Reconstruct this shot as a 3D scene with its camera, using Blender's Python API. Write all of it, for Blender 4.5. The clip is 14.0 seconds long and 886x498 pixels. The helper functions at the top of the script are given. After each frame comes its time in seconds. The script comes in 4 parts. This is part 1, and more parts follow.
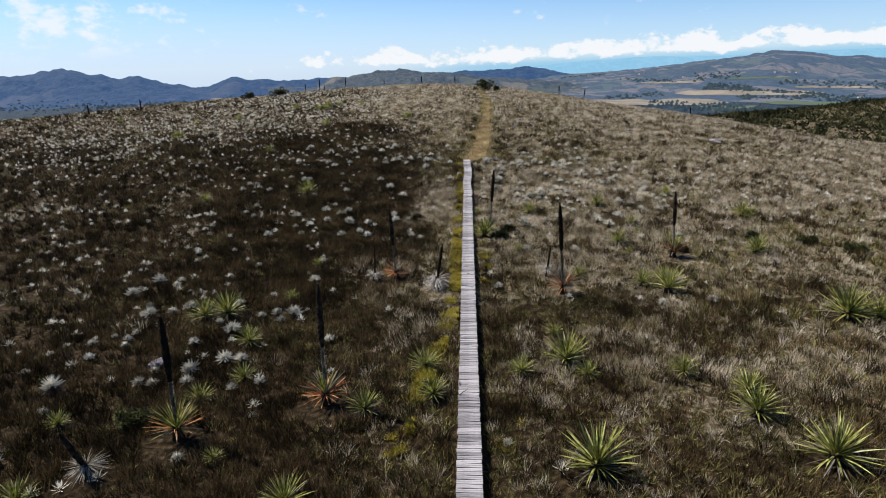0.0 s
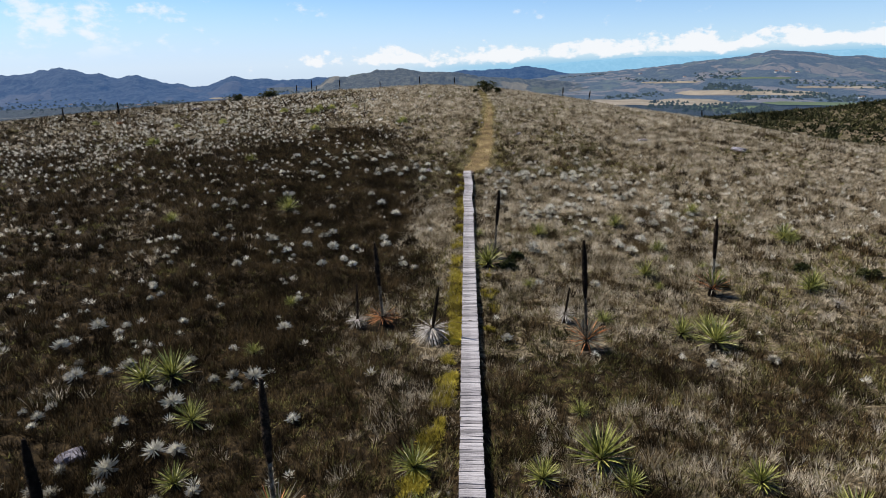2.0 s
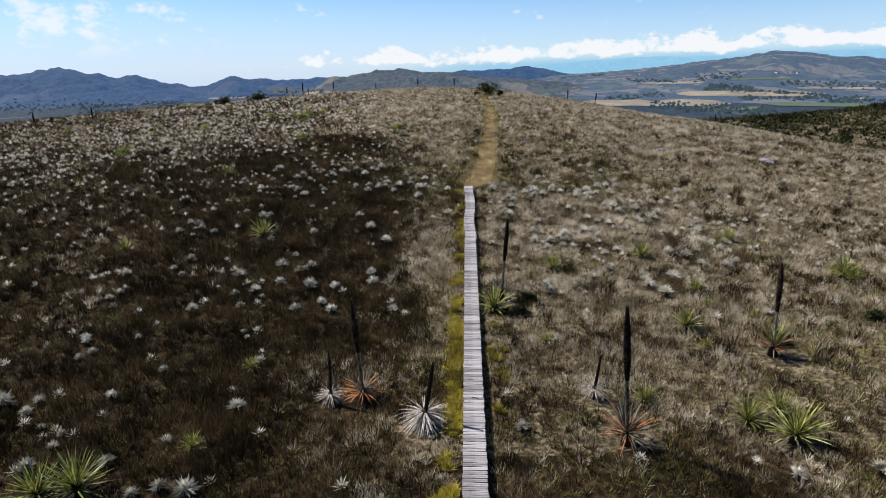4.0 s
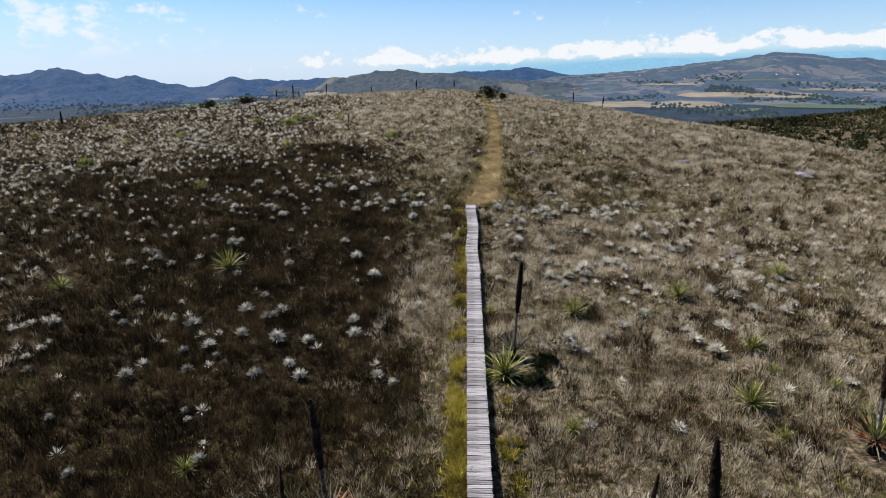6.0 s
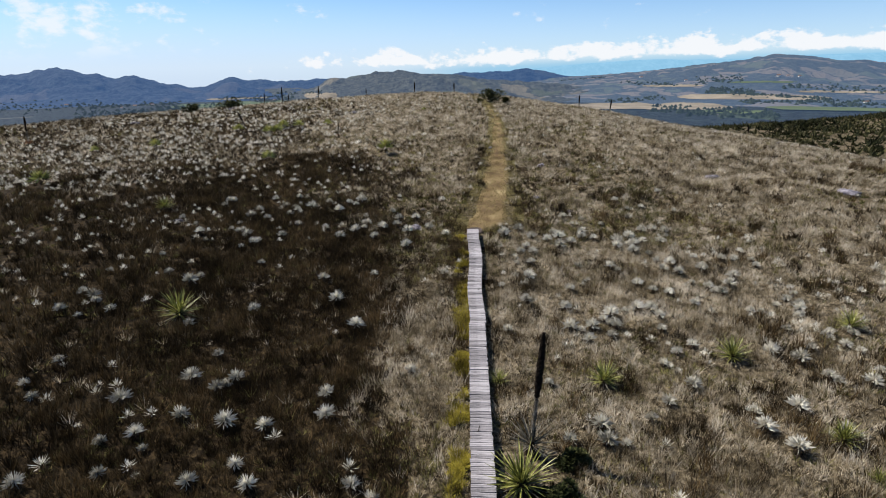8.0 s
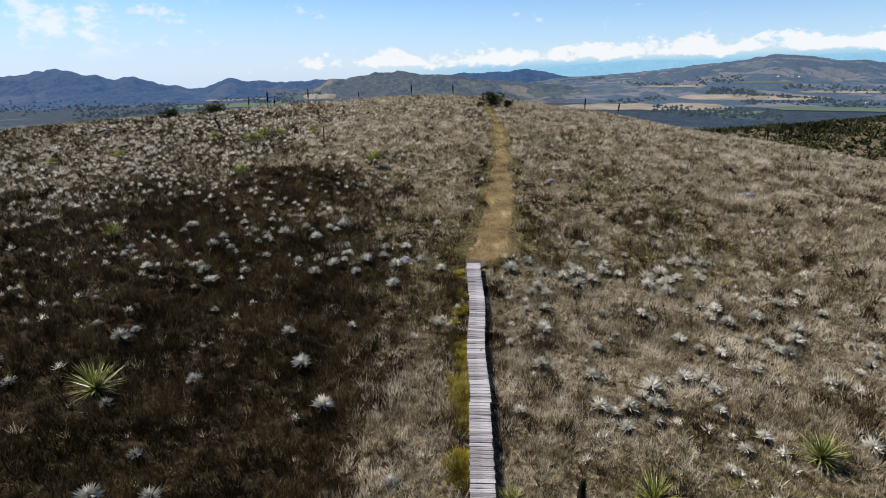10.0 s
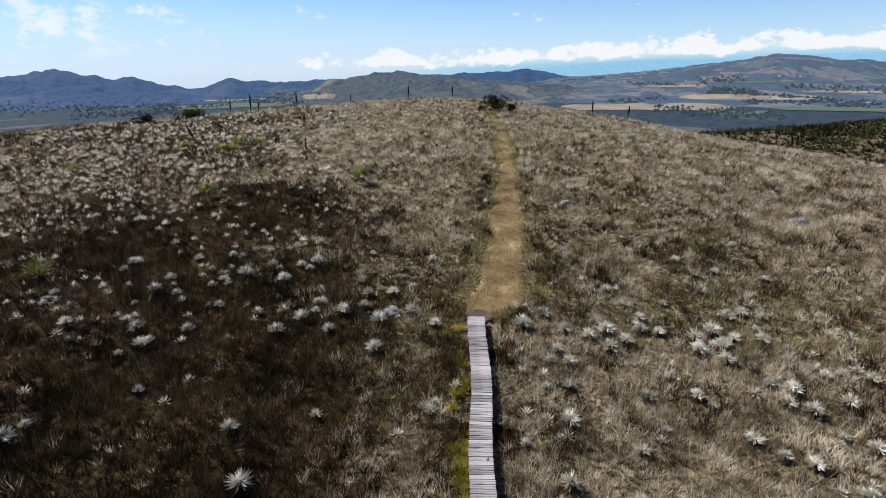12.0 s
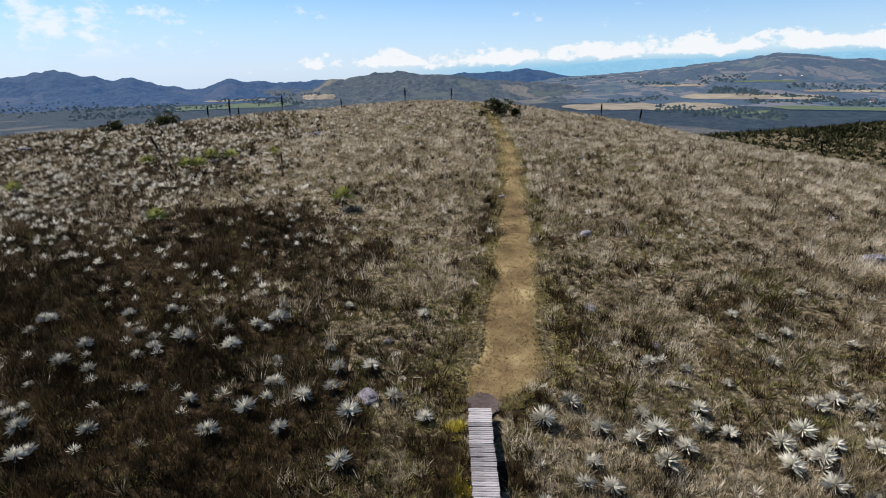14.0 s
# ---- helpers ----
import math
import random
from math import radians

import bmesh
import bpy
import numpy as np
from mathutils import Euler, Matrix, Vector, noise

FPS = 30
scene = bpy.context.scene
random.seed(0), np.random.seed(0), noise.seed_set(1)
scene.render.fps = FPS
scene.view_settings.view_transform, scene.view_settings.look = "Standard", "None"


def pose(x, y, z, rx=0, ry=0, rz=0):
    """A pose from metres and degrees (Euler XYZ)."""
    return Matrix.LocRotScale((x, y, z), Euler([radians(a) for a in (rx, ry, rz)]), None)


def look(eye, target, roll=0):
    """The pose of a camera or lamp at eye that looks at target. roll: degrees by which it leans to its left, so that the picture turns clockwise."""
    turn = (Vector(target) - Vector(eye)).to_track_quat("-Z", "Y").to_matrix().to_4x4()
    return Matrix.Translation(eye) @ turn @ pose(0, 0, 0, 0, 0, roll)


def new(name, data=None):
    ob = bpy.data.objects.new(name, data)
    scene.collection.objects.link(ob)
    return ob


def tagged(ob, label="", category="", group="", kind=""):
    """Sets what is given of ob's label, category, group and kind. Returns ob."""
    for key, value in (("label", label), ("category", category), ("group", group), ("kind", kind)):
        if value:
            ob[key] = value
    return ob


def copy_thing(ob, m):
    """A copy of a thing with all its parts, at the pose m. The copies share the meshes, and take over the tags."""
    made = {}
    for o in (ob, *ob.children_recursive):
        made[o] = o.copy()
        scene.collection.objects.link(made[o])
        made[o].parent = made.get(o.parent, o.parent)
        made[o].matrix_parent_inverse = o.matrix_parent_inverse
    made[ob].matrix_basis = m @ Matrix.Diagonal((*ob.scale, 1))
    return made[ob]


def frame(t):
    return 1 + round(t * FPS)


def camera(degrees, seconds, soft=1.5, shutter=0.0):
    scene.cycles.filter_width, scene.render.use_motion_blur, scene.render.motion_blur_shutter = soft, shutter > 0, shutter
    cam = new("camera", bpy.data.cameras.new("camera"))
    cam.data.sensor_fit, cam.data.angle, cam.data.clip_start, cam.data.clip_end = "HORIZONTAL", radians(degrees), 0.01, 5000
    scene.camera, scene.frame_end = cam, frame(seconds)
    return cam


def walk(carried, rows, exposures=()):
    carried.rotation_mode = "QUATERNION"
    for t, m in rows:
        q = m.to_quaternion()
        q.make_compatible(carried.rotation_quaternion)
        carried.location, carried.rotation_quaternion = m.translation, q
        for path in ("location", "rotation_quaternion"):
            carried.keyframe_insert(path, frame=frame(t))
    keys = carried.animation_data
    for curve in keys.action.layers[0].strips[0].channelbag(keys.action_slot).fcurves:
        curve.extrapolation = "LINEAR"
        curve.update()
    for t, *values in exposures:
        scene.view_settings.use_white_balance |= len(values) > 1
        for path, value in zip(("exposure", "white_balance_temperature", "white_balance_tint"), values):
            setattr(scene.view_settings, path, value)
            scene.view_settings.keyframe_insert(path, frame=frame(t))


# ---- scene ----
cam = camera(73.4, 14.0, soft=1.0)
METRES, EYE, TILT, LEAN, TURN = 40.0, 10.0, -8.3, -2.2, 0.0
ROWS = [
    (0.0, 0.0, 0.0, 0.0, -0.59, -9.17, 3.66),
    (0.5, 0.0014, 0.0319, 0.005, -0.61, -9.17, 3.65),
    (1.0, 0.0026, 0.0644, 0.0104, -0.62, -9.18, 3.63),
    (1.5, 0.0042, 0.0976, 0.0162, -0.63, -9.2, 3.61),
    (2.0, 0.0057, 0.1313, 0.022, -0.64, -9.21, 3.59),
    (2.5, 0.0071, 0.1653, 0.028, -0.65, -9.22, 3.57),
    (3.0, 0.0084, 0.1996, 0.0341, -0.66, -9.22, 3.56),
    (5.5, 0.0153, 0.373, 0.0619, -0.67, -9.15, 3.47),
    (6.0, 0.0162, 0.4074, 0.0675, -0.68, -9.13, 3.44),
    (6.5, 0.0174, 0.4422, 0.0731, -0.67, -9.11, 3.38),
    (7.0, 0.0183, 0.4768, 0.0783, -0.69, -9.09, 3.35),
    (7.5, 0.0195, 0.5112, 0.0838, -0.71, -9.07, 3.32),
    (8.0, 0.0212, 0.5439, 0.0892, -0.72, -9.05, 3.29),
    (10.5, 0.0326, 0.7224, 0.117, -0.73, -8.99, 3.41),
    (11.0, 0.0346, 0.7592, 0.1228, -0.72, -8.99, 3.43),
    (11.5, 0.0365, 0.7968, 0.1292, -0.73, -8.99, 3.43),
    (12.0, 0.0386, 0.8343, 0.1357, -0.74, -9.01, 3.42),
    (12.5, 0.0408, 0.872, 0.142, -0.74, -9.0, 3.44),
    (13.0, 0.0432, 0.9096, 0.1482, -0.74, -9.01, 3.48),
    (13.5, 0.0456, 0.9477, 0.1544, -0.74, -9.03, 3.53),
    (14.0, 0.0481, 0.9858, 0.1602, -0.71, -9.01, 3.57),
]
walk(cam, [(t, pose(0, 0, EYE, TILT, LEAN, TURN) @ pose(METRES * x, METRES * y, METRES * z, 90 + pitch, roll, yaw)) for t, x, y, z, yaw, pitch, roll in ROWS],
     exposures=[(0.0, 0.78), (14.0, 0.78)])

# ---------------------------------------------------------------- light
SUN_AZ, SUN_EL = radians(-62), radians(50)      # from straight ahead, clockwise
sun_dir = Vector((math.sin(SUN_AZ) * math.cos(SUN_EL), math.cos(SUN_AZ) * math.cos(SUN_EL), math.sin(SUN_EL)))
sun = new("sun", bpy.data.lights.new("sun", "SUN"))
sun.data.energy, sun.data.angle, sun.data.color = 5.0, radians(0.6), (1.0, 0.93, 0.84)
sun.matrix_world = look((0, 0, 60), Vector((0, 0, 60)) - sun_dir)


class Nodes:
    """Short names for building a node tree."""

    def __init__(self, tree):
        self.tree = tree
        tree.nodes.clear()

    def add(self, kind, **values):
        n = self.tree.nodes.new(kind)
        for key, value in values.items():
            n.inputs[key.replace("_", " ")].default_value = value
        return n

    def link(self, a, b):
        self.tree.links.new(a, b)

    def put(self, value, socket):
        if isinstance(value, (int, float, tuple)):
            socket.default_value = value
        else:
            self.link(value, socket)

    def math(self, op, a, b=0.0, c=0.0, clamp=False):
        n = self.tree.nodes.new("ShaderNodeMath")
        n.operation, n.use_clamp = op, clamp
        for k, v in enumerate((a, b, c)):
            self.put(v, n.inputs[k])
        return n.outputs[0]

    def noise(self, vector, scale, detail=4.0, rough=0.55):
        n = self.add("ShaderNodeTexNoise", Scale=scale, Detail=detail, Roughness=rough)
        if vector is not None:
            self.link(vector, n.inputs["Vector"])
        return n.outputs["Fac"]

    def step(self, value, low, high, to_low=0.0, to_high=1.0):
        n = self.tree.nodes.new("ShaderNodeMapRange")
        n.interpolation_type = "SMOOTHSTEP"
        for k, v in enumerate((value, low, high, to_low, to_high)):
            self.put(v, n.inputs[k])
        return n.outputs[0]

    def mix(self, fac, a, b):
        n = self.tree.nodes.new("ShaderNodeMix")
        n.data_type = "RGBA"
        for v, k in ((fac, 0), (a, 6), (b, 7)):
            self.put((*v, 1.0) if isinstance(v, tuple) else v, n.inputs[k])
        return n.outputs[2]

    def ramp(self, value, stops):
        n = self.tree.nodes.new("ShaderNodeValToRGB")
        el = n.color_ramp.elements
        while len(el) < len(stops):
            el.new(0.5)
        for e, (p, c) in zip(el, stops):
            e.position, e.color = p, (*c, 1.0)
        self.link(value, n.inputs[0])
        return n.outputs[0]


def build_sky():
    world = bpy.data.worlds.new("sky")
    scene.world = world
    world.use_nodes = True
    w = Nodes(world.node_tree)
    sky = w.tree.nodes.new("ShaderNodeTexSky")
    sky.sky_type, sky.sun_disc, sky.sun_elevation, sky.sun_rotation = "NISHITA", False, SUN_EL, SUN_AZ
    sky.altitude, sky.air_density, sky.dust_density, sky.ozone_density = 3000, 1.0, 0.6, 1.6
    co = w.tree.nodes.new("ShaderNodeTexCoord").outputs["Generated"]
    xyz = w.tree.nodes.new("ShaderNodeSeparateXYZ")
    w.link(co, xyz.inputs[0])
    x, y, z = xyz.outputs
    az = w.math("ARCTAN2", x, y)
    flat = w.tree.nodes.new("ShaderNodeCombineXYZ")
    w.link(az, flat.inputs[0])
    w.link(w.math("MULTIPLY", z, 1.7), flat.inputs[1])
    n1 = w.noise(flat.outputs[0], 13.0, 6.0, 0.58)
    n2 = w.noise(flat.outputs[0], 42.0, 6.0, 0.62)
    puff = w.math("ADD", w.math("MULTIPLY", n1, 0.65), w.math("MULTIPLY", n2, 0.35))
    # a bank of cumulus low over the horizon, a little higher towards the east
    base = w.math("ADD", w.math("MULTIPLY", w.math("SINE", w.math("ADD", az, -0.1)), 0.024), -0.004)
    over = w.math("SUBTRACT", z, base)
    bank = w.math("MULTIPLY", w.step(over, -0.008, 0.012), w.step(over, 0.004, 0.052, 1.0, 0.0))
    bank = w.math("MULTIPLY", bank, w.step(az, -0.32, 0.03, 0.3, 1.0))
    cloud = w.step(w.math("ADD", w.math("MULTIPLY", w.math("SUBTRACT", puff, 0.5), 2.3), w.math("MULTIPLY", w.math("SUBTRACT", bank, 0.62), 0.6)), -0.06, 0.12)
    cloud = w.math("MULTIPLY", cloud, w.step(bank, 0.0, 0.25))
    # loose fair-weather clouds higher up
    lift = w.math("MULTIPLY", w.step(z, 0.005, 0.05), w.step(z, 0.06, 0.35, 1.0, 0.0))
    west = w.math("MULTIPLY", w.step(az, -0.28, -0.5), 0.1)
    loose = w.math("MULTIPLY", w.step(w.math("ADD", puff, west), 0.57, 0.70), lift)
    veil = w.math("MULTIPLY", w.step(z, 0.13, 0.0), w.step(az, 0.45, -0.45, 0.45, 0.72))
    mask = w.math("MAXIMUM", cloud, w.math("MULTIPLY", loose, 0.8))
    blue = w.add("ShaderNodeVectorMath")
    blue.operation = "MULTIPLY"
    w.link(sky.outputs[0], blue.inputs[0])
    blue.inputs[1].default_value = SKY_TINT
    col = w.mix(veil, blue.outputs[0], (5.15, 5.95, 7.95))
    # blue distance under the bank
    deep = w.math("MULTIPLY", w.step(over, 0.010, -0.006), w.step(az, -0.12, 0.12))
    col = w.mix(w.math("MULTIPLY", deep, 0.85), col, (2.5, 5.0, 7.0))
    col = w.mix(w.math("MULTIPLY", mask, 0.92), col, (8.0, 8.15, 8.4))
    out = w.tree.nodes.new("ShaderNodeOutputWorld")
    bg = w.add("ShaderNodeBackground", Strength=0.068)
    w.link(col, bg.inputs["Color"])
    w.link(bg.outputs[0], out.inputs["Surface"])


SKY_TINT = (0.80, 1.01, 1.19)
build_sky()


# ---------------------------------------------------------------- materials
def surface(name, stops, scale, fine, rough=0.85, bump=0.3, spread=0.25, source="object", through_light=0.0, glow=None, bump_scale=None, where=(1, 1, 1), gloss=0.06):
    """A two-scale procedural surface: a ramp over coarse and fine noise, jittered piece by piece."""
    m = bpy.data.materials.new(name)
    m.use_nodes = True
    n = Nodes(m.node_tree)
    tc = n.tree.nodes.new("ShaderNodeTexCoord")
    geo = n.tree.nodes.new("ShaderNodeNewGeometry")
    vec = n.tree.nodes.new("ShaderNodeVectorMath")
    vec.operation = "MULTIPLY"
    n.link(geo.outputs["Position"] if source in ("island", "world") else tc.outputs["Object"], vec.inputs[0])
    vec.inputs[1].default_value = where
    co = vec.outputs[0]
    a, b = n.noise(co, scale, 3.0), n.noise(co, fine, 5.0, 0.65)
    v = n.math("ADD", n.math("MULTIPLY", a, 0.6), n.math("MULTIPLY", b, 0.4))
    v = n.step(v, 0.32, 0.68)
    if source == "island":
        v = n.math("ADD", v, n.math("MULTIPLY", n.math("SUBTRACT", geo.outputs["Random Per Island"], 0.5), spread * 2), 0.0, True)
    elif source == "object":
        info = n.tree.nodes.new("ShaderNodeObjectInfo")
        v = n.math("ADD", v, n.math("MULTIPLY", n.math("SUBTRACT", info.outputs["Random"], 0.5), spread * 2), 0.0, True)
    col = n.ramp(v, stops)
    p = n.add("ShaderNodeBsdfPrincipled", Roughness=rough)
    n.link(col, p.inputs["Base Color"])
    p.inputs["Specular IOR Level"].default_value = gloss
    if bump:
        bm = n.add("ShaderNodeBump", Strength=bump, Distance=0.02)
        n.link(n.noise(co, bump_scale or fine * 2, 4.0), bm.inputs["Height"])
        n.link(bm.outputs[0], p.inputs["Normal"])
    # glow: emission that paints distance haze onto far surfaces
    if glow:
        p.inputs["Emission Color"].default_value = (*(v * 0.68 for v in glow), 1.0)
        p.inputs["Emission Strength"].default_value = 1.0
    end = p.outputs[0]
    if through_light:
        tr = n.tree.nodes.new("ShaderNodeBsdfTranslucent")
        n.link(col, tr.inputs["Color"])
        mx = n.add("ShaderNodeMixShader", Fac=through_light)
        n.link(end, mx.inputs[1])
        n.link(tr.outputs[0], mx.inputs[2])
        end = mx.outputs[0]
    out = n.tree.nodes.new("ShaderNodeOutputMaterial")
    n.link(end, out.inputs["Surface"])
    return m


M = {}
M["soil"] = surface("dark_peat", [(0, (0.005, 0.0035, 0.002)), (0.5, (0.020, 0.0138, 0.007)), (1, (0.070, 0.049, 0.025))], 5, 42, 0.95, 1.0, source="world")
M["litter"] = surface("dry_grass_litter", [(0, (0.012, 0.009, 0.0055)), (0.4, (0.058, 0.046, 0.028)), (0.7, (0.14, 0.113, 0.073)), (1, (0.28, 0.235, 0.162))], 6.0, 48, 0.95, 1.0, source="world")
M["grass"] = surface("dry_tussock_grass", [(0, (0.056, 0.044, 0.024)), (0.3, (0.22, 0.179, 0.113)), (0.65, (0.48, 0.412, 0.302)), (1, (0.74, 0.67, 0.545))], 0.7, 3.2, 0.8, 0, 0.3, "island", 0.38)
M["heath"] = surface("dark_heath_twigs", [(0, (0.009, 0.0063, 0.003)), (0.6, (0.042, 0.029, 0.0135)), (1, (0.155, 0.106, 0.050))], 0.5, 2.8, 0.85, 0, 0.4, "island", 0.12)
M["herb"] = surface("olive_herbs", [(0, (0.035, 0.034, 0.011)), (0.55, (0.125, 0.118, 0.040)), (1, (0.30, 0.27, 0.105))], 0.25, 1.5, 0.75, 0, 0.35, "island", 0.25)
M["moss"] = surface("yellow_green_moss", [(0, (0.09, 0.074, 0.013)), (0.5, (0.28, 0.235, 0.036)), (1, (0.56, 0.48, 0.09))], 0.6, 4, 0.9, 0, 0.3, "island", 0.2)
M["trail"] = surface("trodden_grass", [(0, (0.052, 0.034, 0.018)), (0.4, (0.118, 0.082, 0.042)), (0.75, (0.19, 0.142, 0.072)), (1, (0.29, 0.23, 0.125))], 0.7, 22, 0.95, 0.7, source="world")
M["mud"] = surface("damp_mud", [(0, (0.035, 0.028, 0.028)), (1, (0.09, 0.072, 0.066))], 1.2, 8, 0.7, 0.5, source="world")
M["silver"] = surface("silver_woolly_leaf", [(0, (0.10, 0.093, 0.068)), (0.4, (0.48, 0.455, 0.375)), (1, (0.84, 0.81, 0.72))], 1.3, 9, 0.8, 0, 0.45, "island", 0.3)
M["skirt"] = surface("dry_brown_leaf", [(0, (0.010, 0.007, 0.005)), (1, (0.062, 0.044, 0.028))], 2, 9, 0.9, 0, 0.3, "island", 0.1)
M["blade"] = surface("waxy_green_leaf", [(0, (0.028, 0.034, 0.008)), (0.45, (0.150, 0.158, 0.030)), (1, (0.44, 0.435, 0.14))], 1.2, 5, 0.42, 0.1, 0.35, "object", 0.25, gloss=0.35)
M["blade_far"] = surface("waxy_green_leaf_small", [(0, (0.05, 0.055, 0.012)), (0.45, (0.21, 0.215, 0.045)), (1, (0.52, 0.51, 0.18))], 1.2, 5, 0.45, 0, 0.4, "island", 0.25, gloss=0.3)
M["rust"] = surface("rusty_dead_leaf", [(0, (0.045, 0.020, 0.010)), (0.4, (0.30, 0.115, 0.044)), (1, (0.66, 0.34, 0.16))], 1.5, 6, 0.7, 0.1, 0.4, "object", 0.15)
M["bleached"] = surface("bleached_dead_leaf", [(0, (0.12, 0.105, 0.09)), (0.5, (0.38, 0.35, 0.31)), (1, (0.74, 0.70, 0.65))], 1.5, 6, 0.8, 0.1, 0.35, "object", 0.15)
M["ashen"] = surface("grey_drying_leaf", [(0, (0.05, 0.048, 0.035)), (1, (0.22, 0.20, 0.16))], 1.5, 6, 0.8, 0.1, 0.35, "object", 0.1)
M["spike"] = surface("dark_seed_spike", [(0, (0.006, 0.0045, 0.0035)), (0.7, (0.018, 0.013, 0.009)), (1, (0.055, 0.038, 0.026))], 6, 40, 0.95, 0.8)
M["stem"] = surface("scaly_stem", [(0, (0.03, 0.024, 0.018)), (0.5, (0.13, 0.11, 0.085)), (1, (0.34, 0.31, 0.26))], 7, 34, 0.9, 0.8)
M["wood"] = surface("weathered_plank", [(0, (0.10, 0.094, 0.098)), (0.45, (0.20, 0.189, 0.198)), (1, (0.34, 0.325, 0.336))], 2.2, 16, 0.8, 0.5, 0.42, "object", where=(1, 9, 9), gloss=0.25)
M["beam"] = surface("weathered_beam", [(0, (0.06, 0.05, 0.042)), (1, (0.19, 0.17, 0.15))], 2, 14, 0.9, 0.5)
M["twig"] = surface("dead_twig", [(0, (0.02, 0.016, 0.012)), (1, (0.10, 0.08, 0.06))], 4, 20, 0.9, 0.4)
M["rock"] = surface("lichen_rock", [(0, (0.05, 0.047, 0.055)), (0.5, (0.145, 0.136, 0.158)), (1, (0.25, 0.24, 0.27))], 2.5, 14, 0.9, 0.9)
M["leaf"] = surface("shrub_leaf", [(0, (0.012, 0.016, 0.006)), (0.6, (0.04, 0.046, 0.016)), (1, (0.10, 0.10, 0.04))], 0.4, 2, 0.7, 0, 0.4, "island", 0.2)
M["bark"] = surface("shrub_bark", [(0, (0.03, 0.024, 0.018)), (1, (0.12, 0.10, 0.08))], 4, 20, 0.9, 0.5)
M["scrub"] = surface("hill_scrub", [(0, (0.007, 0.009, 0.004)), (0.5, (0.026, 0.029, 0.012)), (1, (0.085, 0.078, 0.036))], 0.05, 0.4, 0.85, 0, 0.45, "island", 0.15)
# far trees, their haze added as a bluish glow
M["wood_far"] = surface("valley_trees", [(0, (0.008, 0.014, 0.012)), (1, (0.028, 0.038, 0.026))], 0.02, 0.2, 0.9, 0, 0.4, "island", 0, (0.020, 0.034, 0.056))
M["white_wall"] = surface("white_wall", [(0, (0.6, 0.58, 0.55)), (1, (0.8, 0.79, 0.77))], 0.2, 1, 0.8, 0)
M["roof"] = surface("clay_roof", [(0, (0.13, 0.085, 0.07)), (1, (0.22, 0.15, 0.12))], 0.3, 2, 0.9, 0)


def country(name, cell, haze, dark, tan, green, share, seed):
    """Far farmland: scrub with irregular fields, with a blue haze glow in the surface."""
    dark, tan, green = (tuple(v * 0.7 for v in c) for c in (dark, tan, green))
    m = bpy.data.materials.new(name)
    m.use_nodes = True
    n = Nodes(m.node_tree)
    pos = n.tree.nodes.new("ShaderNodeNewGeometry").outputs["Position"]
    vec = n.tree.nodes.new("ShaderNodeVectorMath")
    vec.operation = "MULTIPLY_ADD"
    n.link(pos, vec.inputs[0])
    vec.inputs[1].default_value = (1, 0.55, 0)
    vec.inputs[2].default_value = (seed * 331.0, seed * 173.0, 0)
    warp = n.add("ShaderNodeTexNoise", Scale=2.2 / cell, Detail=3.0)
    n.link(vec.outputs[0], warp.inputs["Vector"])
    bent = n.tree.nodes.new("ShaderNodeVectorMath")
    bent.operation = "MULTIPLY_ADD"
    n.link(warp.outputs["Color"], bent.inputs[0])
    bent.inputs[1].default_value = (cell * 0.9, cell * 0.9, 0)
    n.link(vec.outputs[0], bent.inputs[2])
    vor = n.add("ShaderNodeTexVoronoi", Scale=1.0 / cell)
    n.link(bent.outputs[0], vor.inputs["Vector"])
    sep = n.tree.nodes.new("ShaderNodeSeparateColor")
    n.link(vor.outputs["Color"], sep.inputs[0])
    edge = n.tree.nodes.new("ShaderNodeTexVoronoi")
    edge.feature = "DISTANCE_TO_EDGE"
    edge.inputs["Scale"].default_value = 1.0 / cell
    n.link(bent.outputs[0], edge.inputs["Vector"])
    mottle = n.noise(vec.outputs[0], 4.5 / cell, 5.0, 0.7)
    region = n.noise(vec.outputs[0], 0.35 / cell, 2.0)
    speck = n.noise(vec.outputs[0], 16.0 / cell, 4.0, 0.7)
    wild = n.mix(n.step(n.math("ADD", n.math("MULTIPLY", mottle, 0.55), n.math("MULTIPLY", speck, 0.45)), 0.42, 0.62), tuple(v * 0.6 for v in dark), tuple(v * 4.2 for v in dark))
    field = n.mix(n.step(sep.outputs[1], 0.68, 0.74), tan, green)
    field = n.mix(n.math("MULTIPLY", n.step(mottle, 0.3, 0.7), 0.5), field, tuple(v * 0.55 for v in tan))
    pick = n.step(n.math("ADD", sep.outputs[0], n.math("SUBTRACT", region, 0.5)), 1.0 - share, 1.02 - share)
    pick = n.math("MULTIPLY", pick, n.step(edge.outputs["Distance"], 0.03, 0.06))
    col = n.mix(pick, wild, field)
    p = n.add("ShaderNodeBsdfPrincipled", Roughness=0.95)
    p.inputs["Specular IOR Level"].default_value = 0.1
    n.link(col, p.inputs["Base Color"])
    relief = n.add("ShaderNodeBump", Strength=0.9, Distance=9.0)
    n.link(n.noise(vec.outputs[0], 8.0 / cell, 6.0, 0.6), relief.inputs["Height"])
    n.link(relief.outputs[0], p.inputs["Normal"])
    # distance haze is put in as a faint blue emission of the surface
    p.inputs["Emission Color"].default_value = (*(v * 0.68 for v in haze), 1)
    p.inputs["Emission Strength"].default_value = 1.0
    out = n.tree.nodes.new("ShaderNodeOutputMaterial")
    n.link(p.outputs[0], out.inputs["Surface"])
    return m


